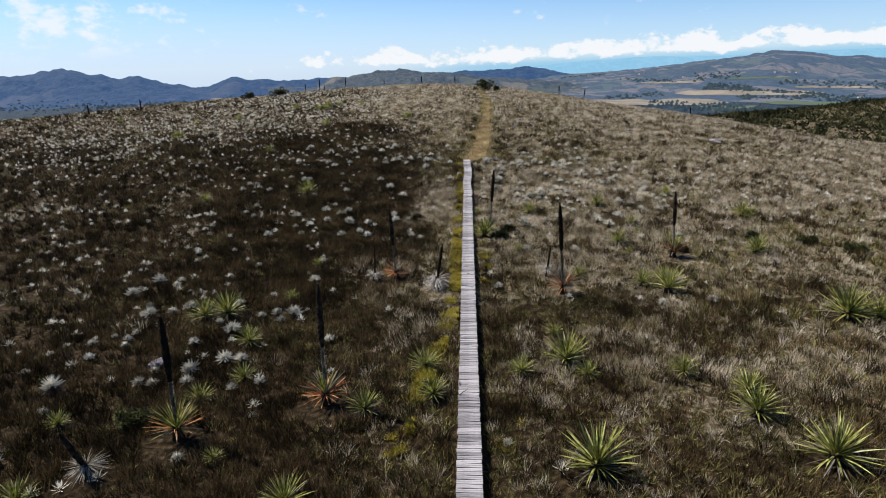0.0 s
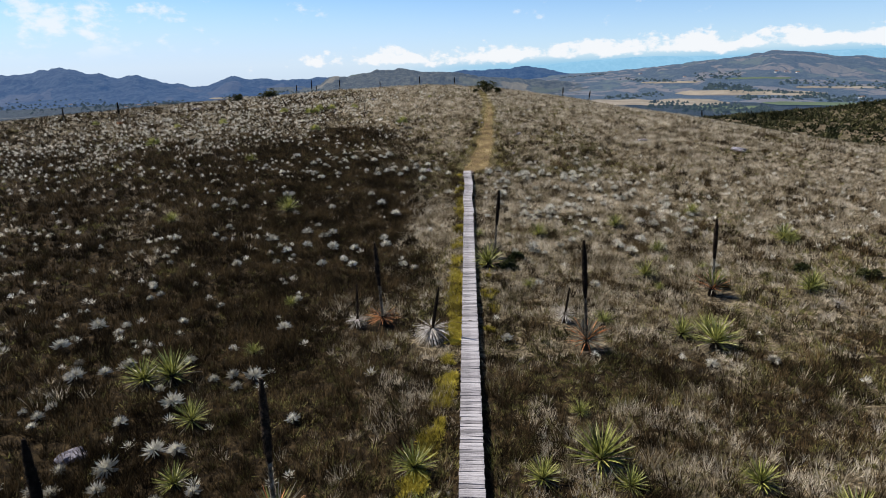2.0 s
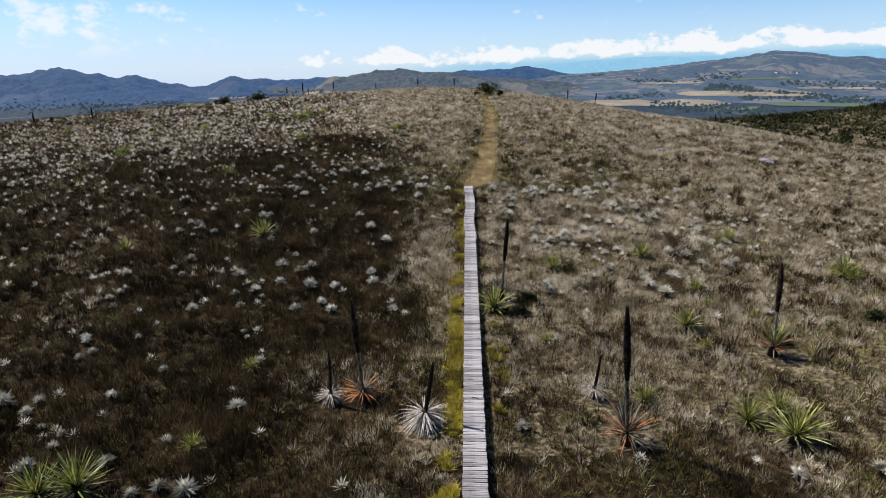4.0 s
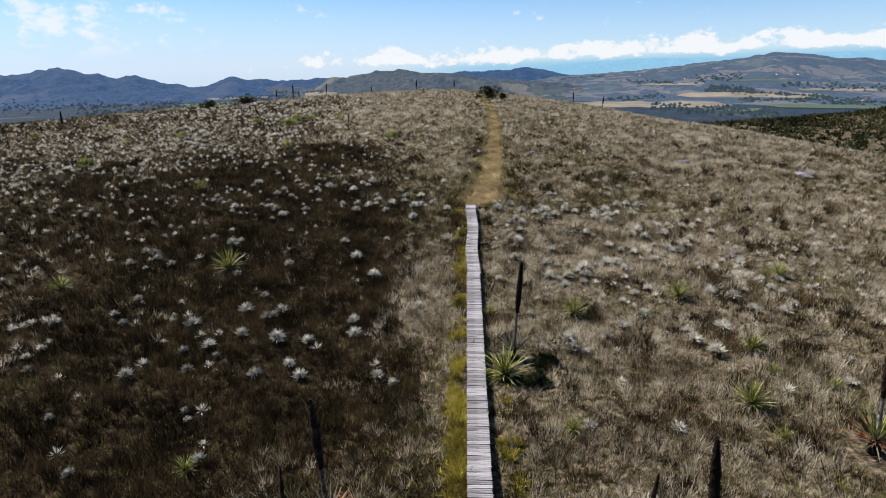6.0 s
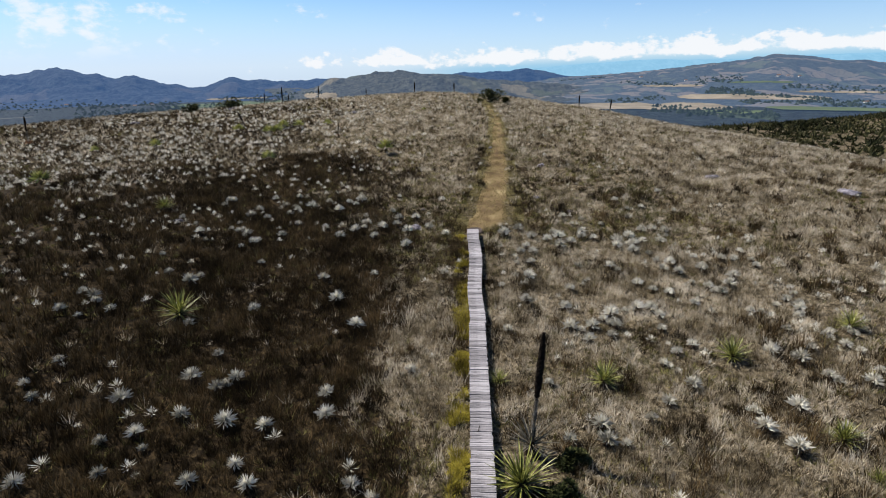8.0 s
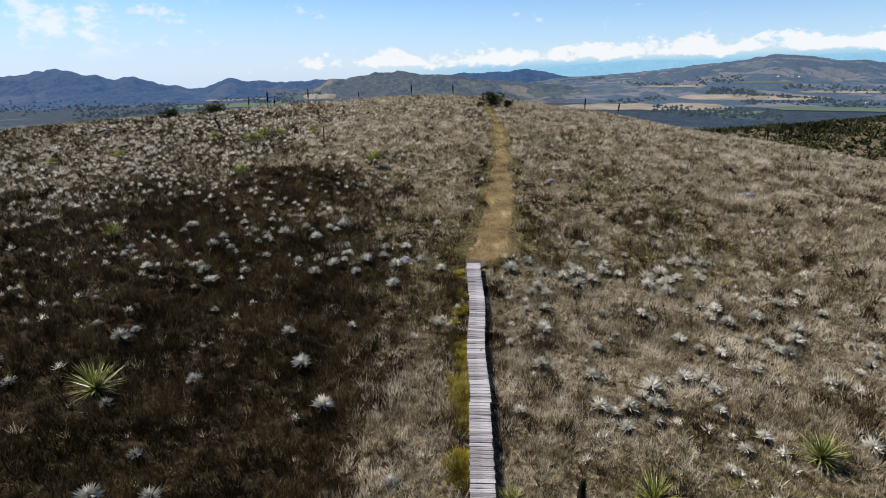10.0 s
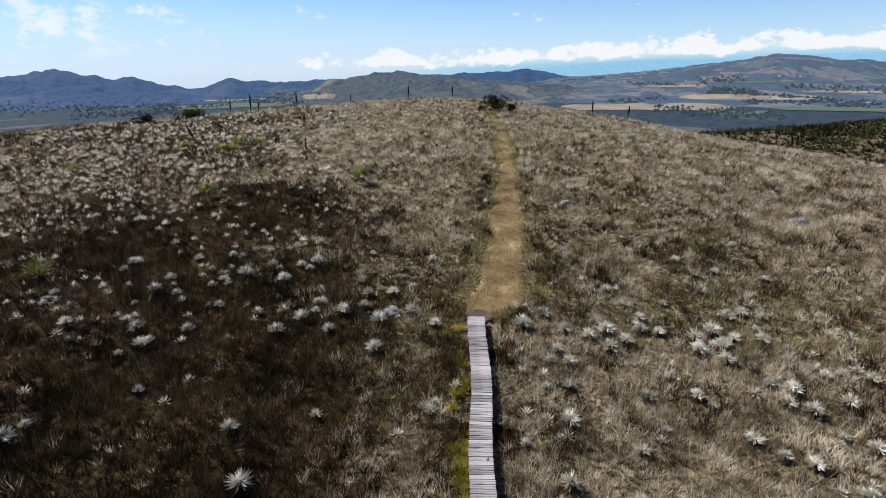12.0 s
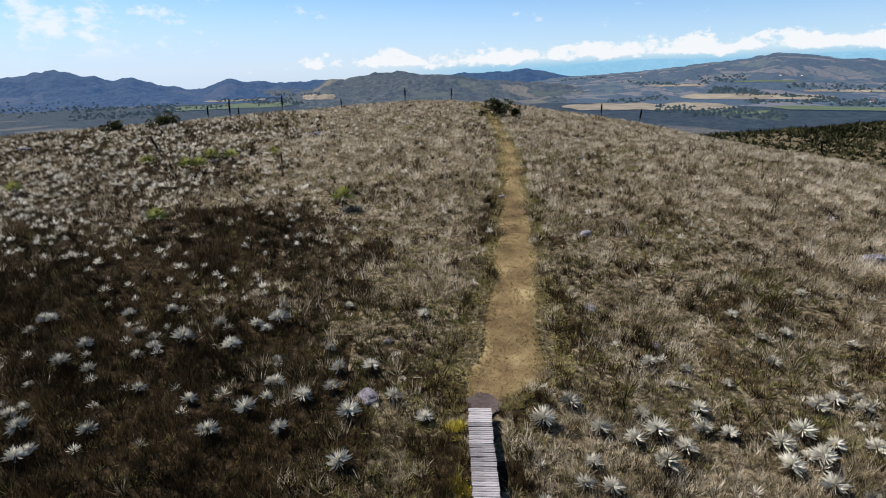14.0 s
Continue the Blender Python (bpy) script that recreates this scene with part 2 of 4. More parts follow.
# third value: the blue glow that paints haze over each far surface
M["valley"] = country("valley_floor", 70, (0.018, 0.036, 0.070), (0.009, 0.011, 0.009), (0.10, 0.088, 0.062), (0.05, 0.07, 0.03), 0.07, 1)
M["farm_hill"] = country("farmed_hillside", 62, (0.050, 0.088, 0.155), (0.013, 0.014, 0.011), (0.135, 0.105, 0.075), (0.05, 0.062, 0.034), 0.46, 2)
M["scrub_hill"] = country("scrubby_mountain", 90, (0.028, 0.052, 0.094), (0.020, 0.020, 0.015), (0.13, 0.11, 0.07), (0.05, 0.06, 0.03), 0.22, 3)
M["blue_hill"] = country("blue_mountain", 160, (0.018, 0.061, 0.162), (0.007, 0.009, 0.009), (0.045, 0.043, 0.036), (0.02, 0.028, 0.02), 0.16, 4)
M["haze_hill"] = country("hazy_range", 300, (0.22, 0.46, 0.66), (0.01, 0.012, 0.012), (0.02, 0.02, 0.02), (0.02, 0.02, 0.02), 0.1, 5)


# ---------------------------------------------------------------- lie of the land
XK = np.array([-140, -70, -30, 0, 30, 70, 140.0])
YK = np.array([-30, 5, 30, 50, 75, 105, 140, 200.0])
HILL = np.array([
    [-9.9, -7.7, -6.4, -5.7, -5.5, -6.0, -7.0, -9.0], [-4.1, -2.7, -1.3, 0.3, 2.7, 1.8, -1.1, -5.6],
    [-0.9, -0.6, -0.4, 1.6, 2.9, 5.0, 1.2, -2.6], [0.9, 0.1, -0.3, 0.6, 3.7, 5.7, 4.9, -1.3],
    [1.2, 0.8, -0.3, 0.4, 2.7, 2.4, 1.6, -4.2], [-0.6, -1.1, -1.5, -2.2, -3.7, -4.8, -8.5, -10.7],
    [-6.5, -6.9, -7.3, -7.9, -8.9, -10.7, -15.4, -21.7]])


def weights(knots, u):
    """Smooth interpolation weights of the lattice's knots at u."""
    u, count = np.clip(np.asarray(u, float), knots[0], knots[-1]), len(knots)
    i = np.clip(np.searchsorted(knots, u) - 1, 0, count - 2)
    h = knots[i + 1] - knots[i]
    s = (u - knots[i]) / h
    slope, one = np.zeros((count, count)), np.eye(count)
    for k in range(count):
        a, b = max(k - 1, 0), min(k + 1, count - 1)
        slope[k, b] += 1 / (knots[b] - knots[a])
        slope[k, a] -= 1 / (knots[b] - knots[a])
    return ((2 * s**3 - 3 * s**2 + 1)[..., None] * one[i] + (3 * s**2 - 2 * s**3)[..., None] * one[i + 1]
            + (h * (s**3 - 2 * s**2 + s))[..., None] * slope[i] + (h * (s**3 - s**2))[..., None] * slope[i + 1])


def ease(v, low, high):
    s = np.clip((np.asarray(v, float) - low) / (high - low), 0, 1)
    return s * s * (3 - 2 * s)


def grain(x, y, size, seed=0):
    """Smooth noise from 0 to 1 with bumps of that size."""
    x, y = np.asarray(x, float) / size + seed * 17.3, np.asarray(y, float) / size - seed * 9.7
    i, j = np.floor(x), np.floor(y)
    u, v = ease(x - i, 0, 1), ease(y - j, 0, 1)

    def at(a, b):
        h = np.sin(a * 127.1 + b * 311.7 + seed * 74.7) * 43758.5453
        return h - np.floor(h)
    return (at(i, j) * (1 - u) + at(i + 1, j) * u) * (1 - v) + (at(i, j + 1) * (1 - u) + at(i + 1, j + 1) * u) * v


VALLEY = -62.0


def land(x, y):
    x, y = np.asarray(x, float), np.asarray(y, float)
    z = np.einsum("...i,...j,ij->...", weights(XK, x), weights(YK, y), HILL)
    away = np.maximum(ease(y, 150, 430), ease(np.abs(x), 120, 420))
    away = np.maximum(away, ease(-y, 40, 300))
    low = VALLEY - 0.028 * np.clip(np.hypot(x, y) - 1000, 0, None)
    z = z * (1 - away) + (low + 6 * (grain(x, y, 260, 3) - 0.5)) * away
    # the scrubby spur beyond the dip
    spur = np.exp(-(((x - 195) / 150) ** 2 + ((y - 202) / 66) ** 2))
    z = z + spur * np.clip(-4.5 - z, 0, 60)
    # hummocks
    return z + (grain(x, y, 2.3, 1) - 0.5) * 0.16 * (1 - away) + (grain(x, y, 9, 2) - 0.5) * 0.3 * (1 - away) * ease(np.hypot(x - 2, 0 * y), 2, 8)


def ground_z(x, y):
    return float(land(x, y))


def part(name, data, material, parent=None, label="", m=None):
    """One mesh object under a thing or a part."""
    if isinstance(data, bmesh.types.BMesh):
        me = bpy.data.meshes.new(name)
        data.to_mesh(me)
        data.free()
    else:
        me = data
    if material is not None and not me.materials:
        me.materials.append(material)
    ob = new(name, me)
    ob.parent = parent
    if m is not None:
        ob.matrix_basis = m
    return tagged(ob, label)


def arrays(name, verts, faces, material, smooth=False):
    """A mesh from arrays of vertices and equal-sized faces."""
    verts, faces = np.asarray(verts, np.float32), np.asarray(faces, np.int32)
    me = bpy.data.meshes.new(name)
    k = faces.shape[1]
    me.vertices.add(len(verts))
    me.vertices.foreach_set("co", verts.ravel())
    me.loops.add(faces.size)
    me.loops.foreach_set("vertex_index", faces.ravel())
    me.polygons.add(len(faces))
    me.polygons.foreach_set("loop_start", np.arange(0, faces.size, k, dtype=np.int32))
    me.polygons.foreach_set("use_smooth", np.full(len(faces), smooth))
    me.materials.append(material)
    me.update(calc_edges=True)
    return me


def grid_faces(rows, cols):
    i = (np.arange(rows - 1)[:, None] * cols + np.arange(cols - 1)[None]).ravel()
    return np.stack([i, i + 1, i + cols + 1, i + cols], 1)


def build_ground():
    def spaced(inner, outer, step, far):
        near = np.arange(inner, outer, step)
        grow = [0.0]
        d = step
        while grow[-1] < far:
            d *= 1.13
            grow.append(grow[-1] + min(d, 130))
        grow = np.array(grow[1:])
        return np.concatenate([(inner - grow)[::-1], near, outer + grow])
    xs, ys = spaced(-50, 60, 1.0, 4700), spaced(0, 135, 1.0, 4600)
    gx, gy = np.meshgrid(xs, ys)
    v = np.stack([gx, gy, land(gx, gy)], -1).reshape(-1, 3)
    f = grid_faces(len(ys), len(xs))
    me = arrays("ground", v, f, M["soil"], True)
    # valley faces carry the material with the painted haze glow
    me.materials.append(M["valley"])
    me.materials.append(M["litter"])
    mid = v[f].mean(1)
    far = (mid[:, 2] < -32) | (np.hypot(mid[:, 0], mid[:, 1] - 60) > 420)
    # dark peat is left under the heath and its painted-in shade
    grassy = ~far & (heath_and_shade(mid[:, 0], mid[:, 1]) < 0.3)
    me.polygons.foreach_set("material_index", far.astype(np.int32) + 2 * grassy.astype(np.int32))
    tagged(new("ground", me), "dry brown grassy hilltop above a patchwork valley", "ground", kind="structure")


# ---------------------------------------------------------------- mountains
RANGES = []


def mountain(label, material, near, crest, far, skyline, rough=1.0, seed=0, na=360):
    """A range seen from the hill. skyline: (bearing, elevation) of its tops and saddles in degrees; the crest stands at that distance."""
    base = VALLEY - 8 - 0.028 * (near - 1000)
    nr = 48
    sa, se = (np.array(c, float) for c in zip(*skyline))
    a = np.linspace(sa[0], sa[-1], na)
    fine = np.linspace(sa[0] - 3, sa[-1] + 3, na * 4)
    el = np.interp(fine, sa, se)
    bell = np.exp(-np.linspace(-2, 2, 41) ** 2)
    el = np.interp(a, fine, np.convolve(np.pad(el, 20, mode="edge"), bell / bell.sum(), "valid"))
    el = el + (grain(a, 0 * a, 0.9, seed + 7) - 0.5) * 0.10 * rough + (grain(a, 0 * a, 0.3, seed + 8) - 0.5) * 0.05 * rough
    top = 10.4 + crest * np.tan(np.radians(el))
    s = np.linspace(0, 1, nr)
    r = np.where(s < 0.8, near + (crest - near) * s / 0.8, crest + (far - crest) * (s - 0.8) / 0.2)
    rise = np.where(s < 0.8, 0.35 * (s / 0.8) + 0.65 * ease(s, 0.0, 0.8), 1 - ease(s, 0.8, 1.0))
    A, R = np.meshgrid(np.radians(a), r)
    x, y = 1 + R * np.sin(A), 20 + R * np.cos(A)
    gully = (grain(x, y, 210, seed + 1) - 0.5) + (grain(x, y, 90, seed + 2) - 0.5) * 0.6 + (grain(x, y, 38, seed + 3) - 0.5) * 0.3
    gully = np.sign(gully) * np.abs(gully) ** 0.8
    up = np.clip(rise, 0, 1)[:, None]
    z = base + (top - base)[None] * up + gully * rough * 120 * up * (1 - up) * np.minimum(1, (top - base)[None] / 60)
    z = z + ((grain(x, y, 26, seed + 4) - 0.5) * 9 + (grain(x, y, 13, seed + 5) - 0.5) * 5) * rough * ease(up, 0.03, 0.3)
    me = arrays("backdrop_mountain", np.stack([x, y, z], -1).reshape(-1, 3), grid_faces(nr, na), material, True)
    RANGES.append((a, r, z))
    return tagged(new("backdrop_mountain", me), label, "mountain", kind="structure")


def far_z(bearing, r):
    """The height of the far country at a bearing in degrees and distances r."""
    q = radians(bearing)
    z = land(1 + r * math.sin(q), 20 + r * math.cos(q))
    for a, rr, zz in RANGES:
        if a[0] <= bearing <= a[-1]:
            column = zz[:, min(int(np.searchsorted(a, bearing)), len(a) - 1)]
            z = np.maximum(z, np.interp(r, rr, column, left=-500, right=-500))
    return z


mountain("wooded mountains glowing a hazy blue", M["blue_hill"], 1950, 2900, 3600,
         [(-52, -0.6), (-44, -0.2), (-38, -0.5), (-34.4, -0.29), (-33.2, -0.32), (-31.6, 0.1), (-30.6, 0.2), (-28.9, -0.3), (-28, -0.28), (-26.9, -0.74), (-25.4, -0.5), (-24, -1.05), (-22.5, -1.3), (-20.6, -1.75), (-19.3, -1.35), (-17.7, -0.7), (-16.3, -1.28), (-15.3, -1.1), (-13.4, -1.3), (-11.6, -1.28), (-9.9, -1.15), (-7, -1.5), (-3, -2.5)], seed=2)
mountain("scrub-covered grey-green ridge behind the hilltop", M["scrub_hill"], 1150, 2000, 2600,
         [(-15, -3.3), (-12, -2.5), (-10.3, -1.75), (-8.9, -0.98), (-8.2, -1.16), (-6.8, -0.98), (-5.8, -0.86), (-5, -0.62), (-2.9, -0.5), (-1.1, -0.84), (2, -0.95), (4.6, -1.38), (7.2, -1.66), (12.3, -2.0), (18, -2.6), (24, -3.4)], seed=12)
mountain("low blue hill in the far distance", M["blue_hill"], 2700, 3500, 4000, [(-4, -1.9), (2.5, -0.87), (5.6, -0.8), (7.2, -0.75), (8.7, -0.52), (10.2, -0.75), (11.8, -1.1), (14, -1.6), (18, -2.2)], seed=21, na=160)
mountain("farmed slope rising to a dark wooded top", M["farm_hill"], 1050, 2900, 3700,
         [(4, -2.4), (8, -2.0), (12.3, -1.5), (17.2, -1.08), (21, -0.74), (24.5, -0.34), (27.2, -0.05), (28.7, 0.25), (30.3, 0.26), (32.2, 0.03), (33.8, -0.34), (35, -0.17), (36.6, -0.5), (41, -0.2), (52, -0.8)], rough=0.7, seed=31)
mountain("far range glowing a pale hazy blue", M["haze_hill"], 4200, 4600, 4800,
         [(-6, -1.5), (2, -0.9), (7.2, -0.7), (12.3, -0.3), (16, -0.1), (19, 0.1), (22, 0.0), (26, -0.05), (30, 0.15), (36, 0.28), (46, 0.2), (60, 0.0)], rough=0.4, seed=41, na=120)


# ---------------------------------------------------------------- the trail
LANE = ((55.3, 3.3, 0.75), (56.6, 4.0, 1.65), (59.0, 4.5, 1.45), (62.8, 5.25, 1.15), (68.5, 5.95, 0.95), (79.0, 7.15, 0.76), (83.5, 7.6, 0.68), (88.0, 7.87, 0.58), (94.0, 7.95, 0.55), (103.5, 8.3, 0.57), (111.6, 8.3, 0.6), (124, 7.0, 0.6))


def lane(y):
    ys, cs, hs = zip(*LANE)
    return np.interp(y, ys, cs), np.interp(y, ys, hs)


def build_trail():
    ys = np.arange(54.9, 124, 0.3)
    c, h = lane(ys)
    h = h * (0.85 + 0.5 * (grain(ys, 0 * ys, 1.3, 4) - 0.5))
    s = np.linspace(-1, 1, 13)
    x = c[:, None] + h[:, None] * s[None] + (grain(ys[:, None], 0.5 * s[None], 0.9, 6) - 0.5) * 0.3
    y = np.repeat(ys[:, None], 13, 1)
    z = land(x, y) + 0.03 * (1 - s[None] ** 4) - 0.06 * (np.abs(s[None]) > 0.99) + 0.015 * grain(x, y, 0.35, 8)
    me = arrays("trail", np.stack([x, y, z], -1).reshape(-1, 3), grid_faces(len(ys), 13), M["trail"], True)
    tagged(new("trail", me), "worn yellowish grass footpath beyond the boardwalk", "path", kind="structure")
    # the trodden hollow at the boardwalk's end
    bm = bmesh.new()
    ring = [bm.verts.new((3.2 + 0.5 * math.cos(k / 20 * math.tau) * (0.8 + 0.35 * random.random()), 55.2 + 0.6 * math.sin(k / 20 * math.tau) * (0.8 + 0.35 * random.random()), 0)) for k in range(20)]
    for v in ring:
        v.co.z = ground_z(v.co.x, v.co.y) + 0.05
    bm.faces.new(ring)
    tagged(part("mud_patch", bm, M["mud"]), "dark damp mud at the boardwalk's end", "mud", kind="structure")


build_trail()

# ---------------------------------------------------------------- the boardwalk
WIDE, PITCH, LIFT = 0.645, 0.16, 0.33


def board_x(y):
    return 0.64 + 0.0577 * (y - 11.9)


def in_lane(x, y, extra=0.0):
    c, h = lane(y)
    return np.where(np.asarray(y) > 55.3, np.abs(x - c) < h + extra, np.abs(x - board_x(y)) < WIDE / 2 + 0.04 + extra)


def prism(bm, size, m=Matrix.Identity(4), taper=1.0, bevel=0.0):
    made = bmesh.ops.create_cube(bm, size=1.0, matrix=Matrix.Identity(4))["verts"]
    for v in made:
        k = taper if v.co.z > 0 else 1.0
        v.co = m @ Vector((v.co.x * size[0] * k, v.co.y * size[1] * k, v.co.z * size[2]))
    if bevel:
        bmesh.ops.bevel(bm, geom=list({e for v in made for e in v.link_edges}), offset=bevel, segments=1, affect="EDGES")


# ---------------------------------------------------------------- where the sword-leaved rosettes grow
# x, y and breadth of the green ones beside the boardwalk
GREEN = ((-0.5, 18.6, 1.48), (-0.2, 16.6, 1.43), (-2.3, 15.8, 1.4), (2.8, 17.9, 1.26), (4.4, 18.5, 1.53), (4.9, 17.5, 0.78), (3.9, 12.6, 1.78), (8.1, 17.4, 1.12), (9.5, 16.0, 1.08), (9.1, 14.7, 1.38),
         (9.8, 12.4, 1.71), (10.6, 25.3, 1.94), (16.2, 21.4, 2.02), (17.2, 20.9, 1.54), (17.4, 30.4, 1.38), (-10.1, 24.0, 1.57), (-9.2, 24.2, 1.53), (-9.7, 44.8, 1.64), (3.0, 34.9, 1.69), (11.6, 41.3, 1.41),
         (10.6, 32.9, 1.15), (12.5, 36.5, 1.01), (20.3, 37.8, 1.49), (-16.5, 42.3, 1.22), (-7.8, 17.1, 0.88), (-7.5, 21.5, 1.11), (-6.2, 13.8, 0.58), (-10.5, 12.3, 1.11), (-3.8, 11.8, 1.07), (-11.5, 15.7, 0.71))
MORE = ((-6.8, 18.5, 0.88), (4.5, 21.0, 0.77), (9.7, 26.3, 1.17), (11.0, 26.9, 1.01), (7.0, 27.5, 0.93), (17.1, 30.1, 1.27), (20.3, 37.2, 1.03), (-6.8, 25.9, 0.76), (-6.4, 30.5, 0.69), (4.6, 31.7, 0.78),
        (6.5, 39.9, 1.15), (10.7, 31.2, 0.61), (12.3, 34.8, 0.64), (13.9, 33.8, 0.61), (17.2, 43.2, 1.04), (2.95, 40.1, 0.7), (-16.1, 59.0, 1.18))
HIGH = ((-27.1, 64.5, 1.76), (-24.4, 77.2, 1.38), (-29.4, 76.2, 1.09), (-41.0, 80.3, 1.27), (-12.2, 69.6, 1.44), (-3.0, 71.6, 1.69), (-18.5, 82.9, 1.42), (-15.0, 80.9, 1.55), (-14.1, 81.0, 1.55), (-14.1, 83.4, 1.43),
        (-12.4, 82.7, 1.41), (-9.8, 84.2, 1.04), (0.0, 92.4, 0.69), (-9.5, 83.6, 0.82))
SPIKED = ((-7.6, 14.9, 1.71), (-3.6, 16.5, 1.68), (-2.2, 28.4, 1.37), (-3.1, 28.1, 1.13), (0.0, 26.5, 1.6), (5.8, 25.8, 1.58), (5.5, 27.9, 1.1), (12.9, 30.6, 1.91), (3.45, 36.4, 1.6), (-9.3, 13.3, 1.41))


# ---------------------------------------------------------------- scattered cover, from arrays
def kites(base, way, length, width, lift_tip, side=None, joined=False):
    """Leaf-like kites: base points, directions, lengths and widths; two triangles each, folded along the middle."""
    n = len(base)
    up = np.array([0, 0, 1.0])
    if side is None:
        side = np.cross(way, up)
        side /= np.linalg.norm(side, axis=1, keepdims=True) + 1e-6
    mid = base + way * (length * 0.5)[:, None]
    mid[:, 2] += lift_tip * 0.4
    tip = base + way * length[:, None]
    tip[:, 2] -= lift_tip
    v = np.empty((n, 4, 3))
    v[:, 0], v[:, 1], v[:, 2], v[:, 3] = base, mid - side * (width / 2)[:, None], mid + side * (width / 2)[:, None], tip
    i = np.arange(n)[:, None] * 4
    f = np.concatenate([i + [[0, 1, 3]], i + [[0, 3, 2]]])
    if joined:      # all leaves of one plant grow from one point
        f[f % 4 == 0] = 0
    return v.reshape(-1, 3), f


def tufts(rng, x, y, z, size, blades, spread, width, droop, litter=0.0):
    """A tuft of blades at every place."""
    n = len(x)
    X = np.repeat(np.stack([x, y, z], 1), blades, 0)
    S = np.repeat(size, blades)
    m = n * blades
    a, r = rng.uniform(0, 2 * np.pi, m), np.sqrt(rng.uniform(0, 1, m))
    X[:, 0] += np.cos(a) * r * S * 0.2
    X[:, 1] += np.sin(a) * r * S * 0.2
    X[:, 2] -= 0.03
    lean = spread * (0.2 + r) * rng.uniform(0.5, 1.3, m)
    flat = rng.uniform(0, 1, m) < litter
    lean = np.where(flat, rng.uniform(1.15, 1.5, m), lean)
    X[:, :2] += np.where(flat, 1.0, 0.0)[:, None] * rng.normal(0, 0.45, (m, 2)) * S[:, None]
    a2 = a + rng.normal(0, 0.7, m)
    way = np.stack([np.cos(a2) * np.sin(lean), np.sin(a2) * np.sin(lean), np.cos(lean)], 1)
    length = S * rng.uniform(0.55, 1.15, m)
    turn = rng.uniform(0, np.pi, m)
    turn = np.where(flat, a2 + 1.57, turn)
    side = np.stack([np.cos(turn), np.sin(turn), 0 * turn], 1)
    half = (np.repeat(width * np.ones(n), blades) * rng.uniform(0.6, 1.4, m) * np.where(flat, 0.55, 0.5))[:, None]
    tip = X + way * length[:, None]
    tip[:, 2] -= length * droop
    return np.stack([X - side * half, X + side * half, tip], 1).reshape(-1, 3), np.arange(m * 3).reshape(-1, 3)


def reach(x, y):
    """How near the flight comes to a place."""
    return np.maximum(np.maximum(np.where(y < 8, 24.0, 12.0), np.abs(y - 40) * (y > 52)), np.abs(x - 1.5) / 0.72)


def scatter(rng, per_m2, fall, x0, x1, y0, y1):
    """Random places, thinning out with distance from the flight."""
    count = int((x1 - x0) * (y1 - y0) * per_m2)
    x, y = rng.uniform(x0, x1, count), rng.uniform(y0, y1, count)
    d = reach(x, y)
    keep = rng.uniform(0, 1, count) < (12 / d) ** fall
    keep &= np.abs(x - 1.5) < 14 + 0.78 * np.maximum(y, 0)
    return x[keep], y[keep], d[keep]


def heath_and_shade(x, y):
    """Share of dark heath: patches west of the boardwalk, partly painted-in shade."""
    u = x + 7 * (grain(x, y, 6.0, 12) - 0.5) + 3 * (grain(x, y, 2.2, 14) - 0.5)
    v = y + 6 * (grain(x, y, 5.0, 16) - 0.5)
    p = np.exp(-(((u + 9) / 11) ** 2 + ((v - 52) / 6) ** 2)) + 1.15 * np.exp(-(((u + 4.5) / 5) ** 2 + ((v - 45.5) / 4.5) ** 2)) + 0.75 * np.exp(-(((u + 11) / 8) ** 2 + ((v - 67) / 4) ** 2))
    # the wide western terms put shade into the cover as extra heath
    p = p + 0.62 * ease(-u, -3, 3) * ease(v, 28, 36) * ease(v, 55, 49) + 0.9 * ease(-u, 0, 11) * ease(v, 70, 58) * (1 - 0.55 * ease(-u, 12, 20) * ease(v, 52, 44)) + 0.46 * ease(-u, 4, 16) * ease(v, 58, 66) * ease(v, 112, 96) + 0.45 * np.exp(-(((x + 7) / 4) ** 2 + ((y - 13) / 3) ** 2))
    # more heath towards the foot of the slope
    p = p + 0.36 * ease(v, 42, 22) * ease(-u, -34, -8)
    # taller dark tussocks along the boardwalk's end and the footpath's edges
    c, h = lane(np.maximum(y, 55.3))
    edge = np.where(y > 55.3, np.abs(np.abs(x - c) - h - 0.35), np.abs(np.abs(x - board_x(y)) - 0.85))
    p = p + 1.0 * np.exp(-(edge / 0.5) ** 2) * ease(y, 41, 47) * ease(y, 84, 70) * ease(grain(x, y, 1.3, 26), 0.4, 0.75)
    return np.clip(p * (0.55 + 0.9 * grain(x, y, 3.0, 11)), 0, 1)


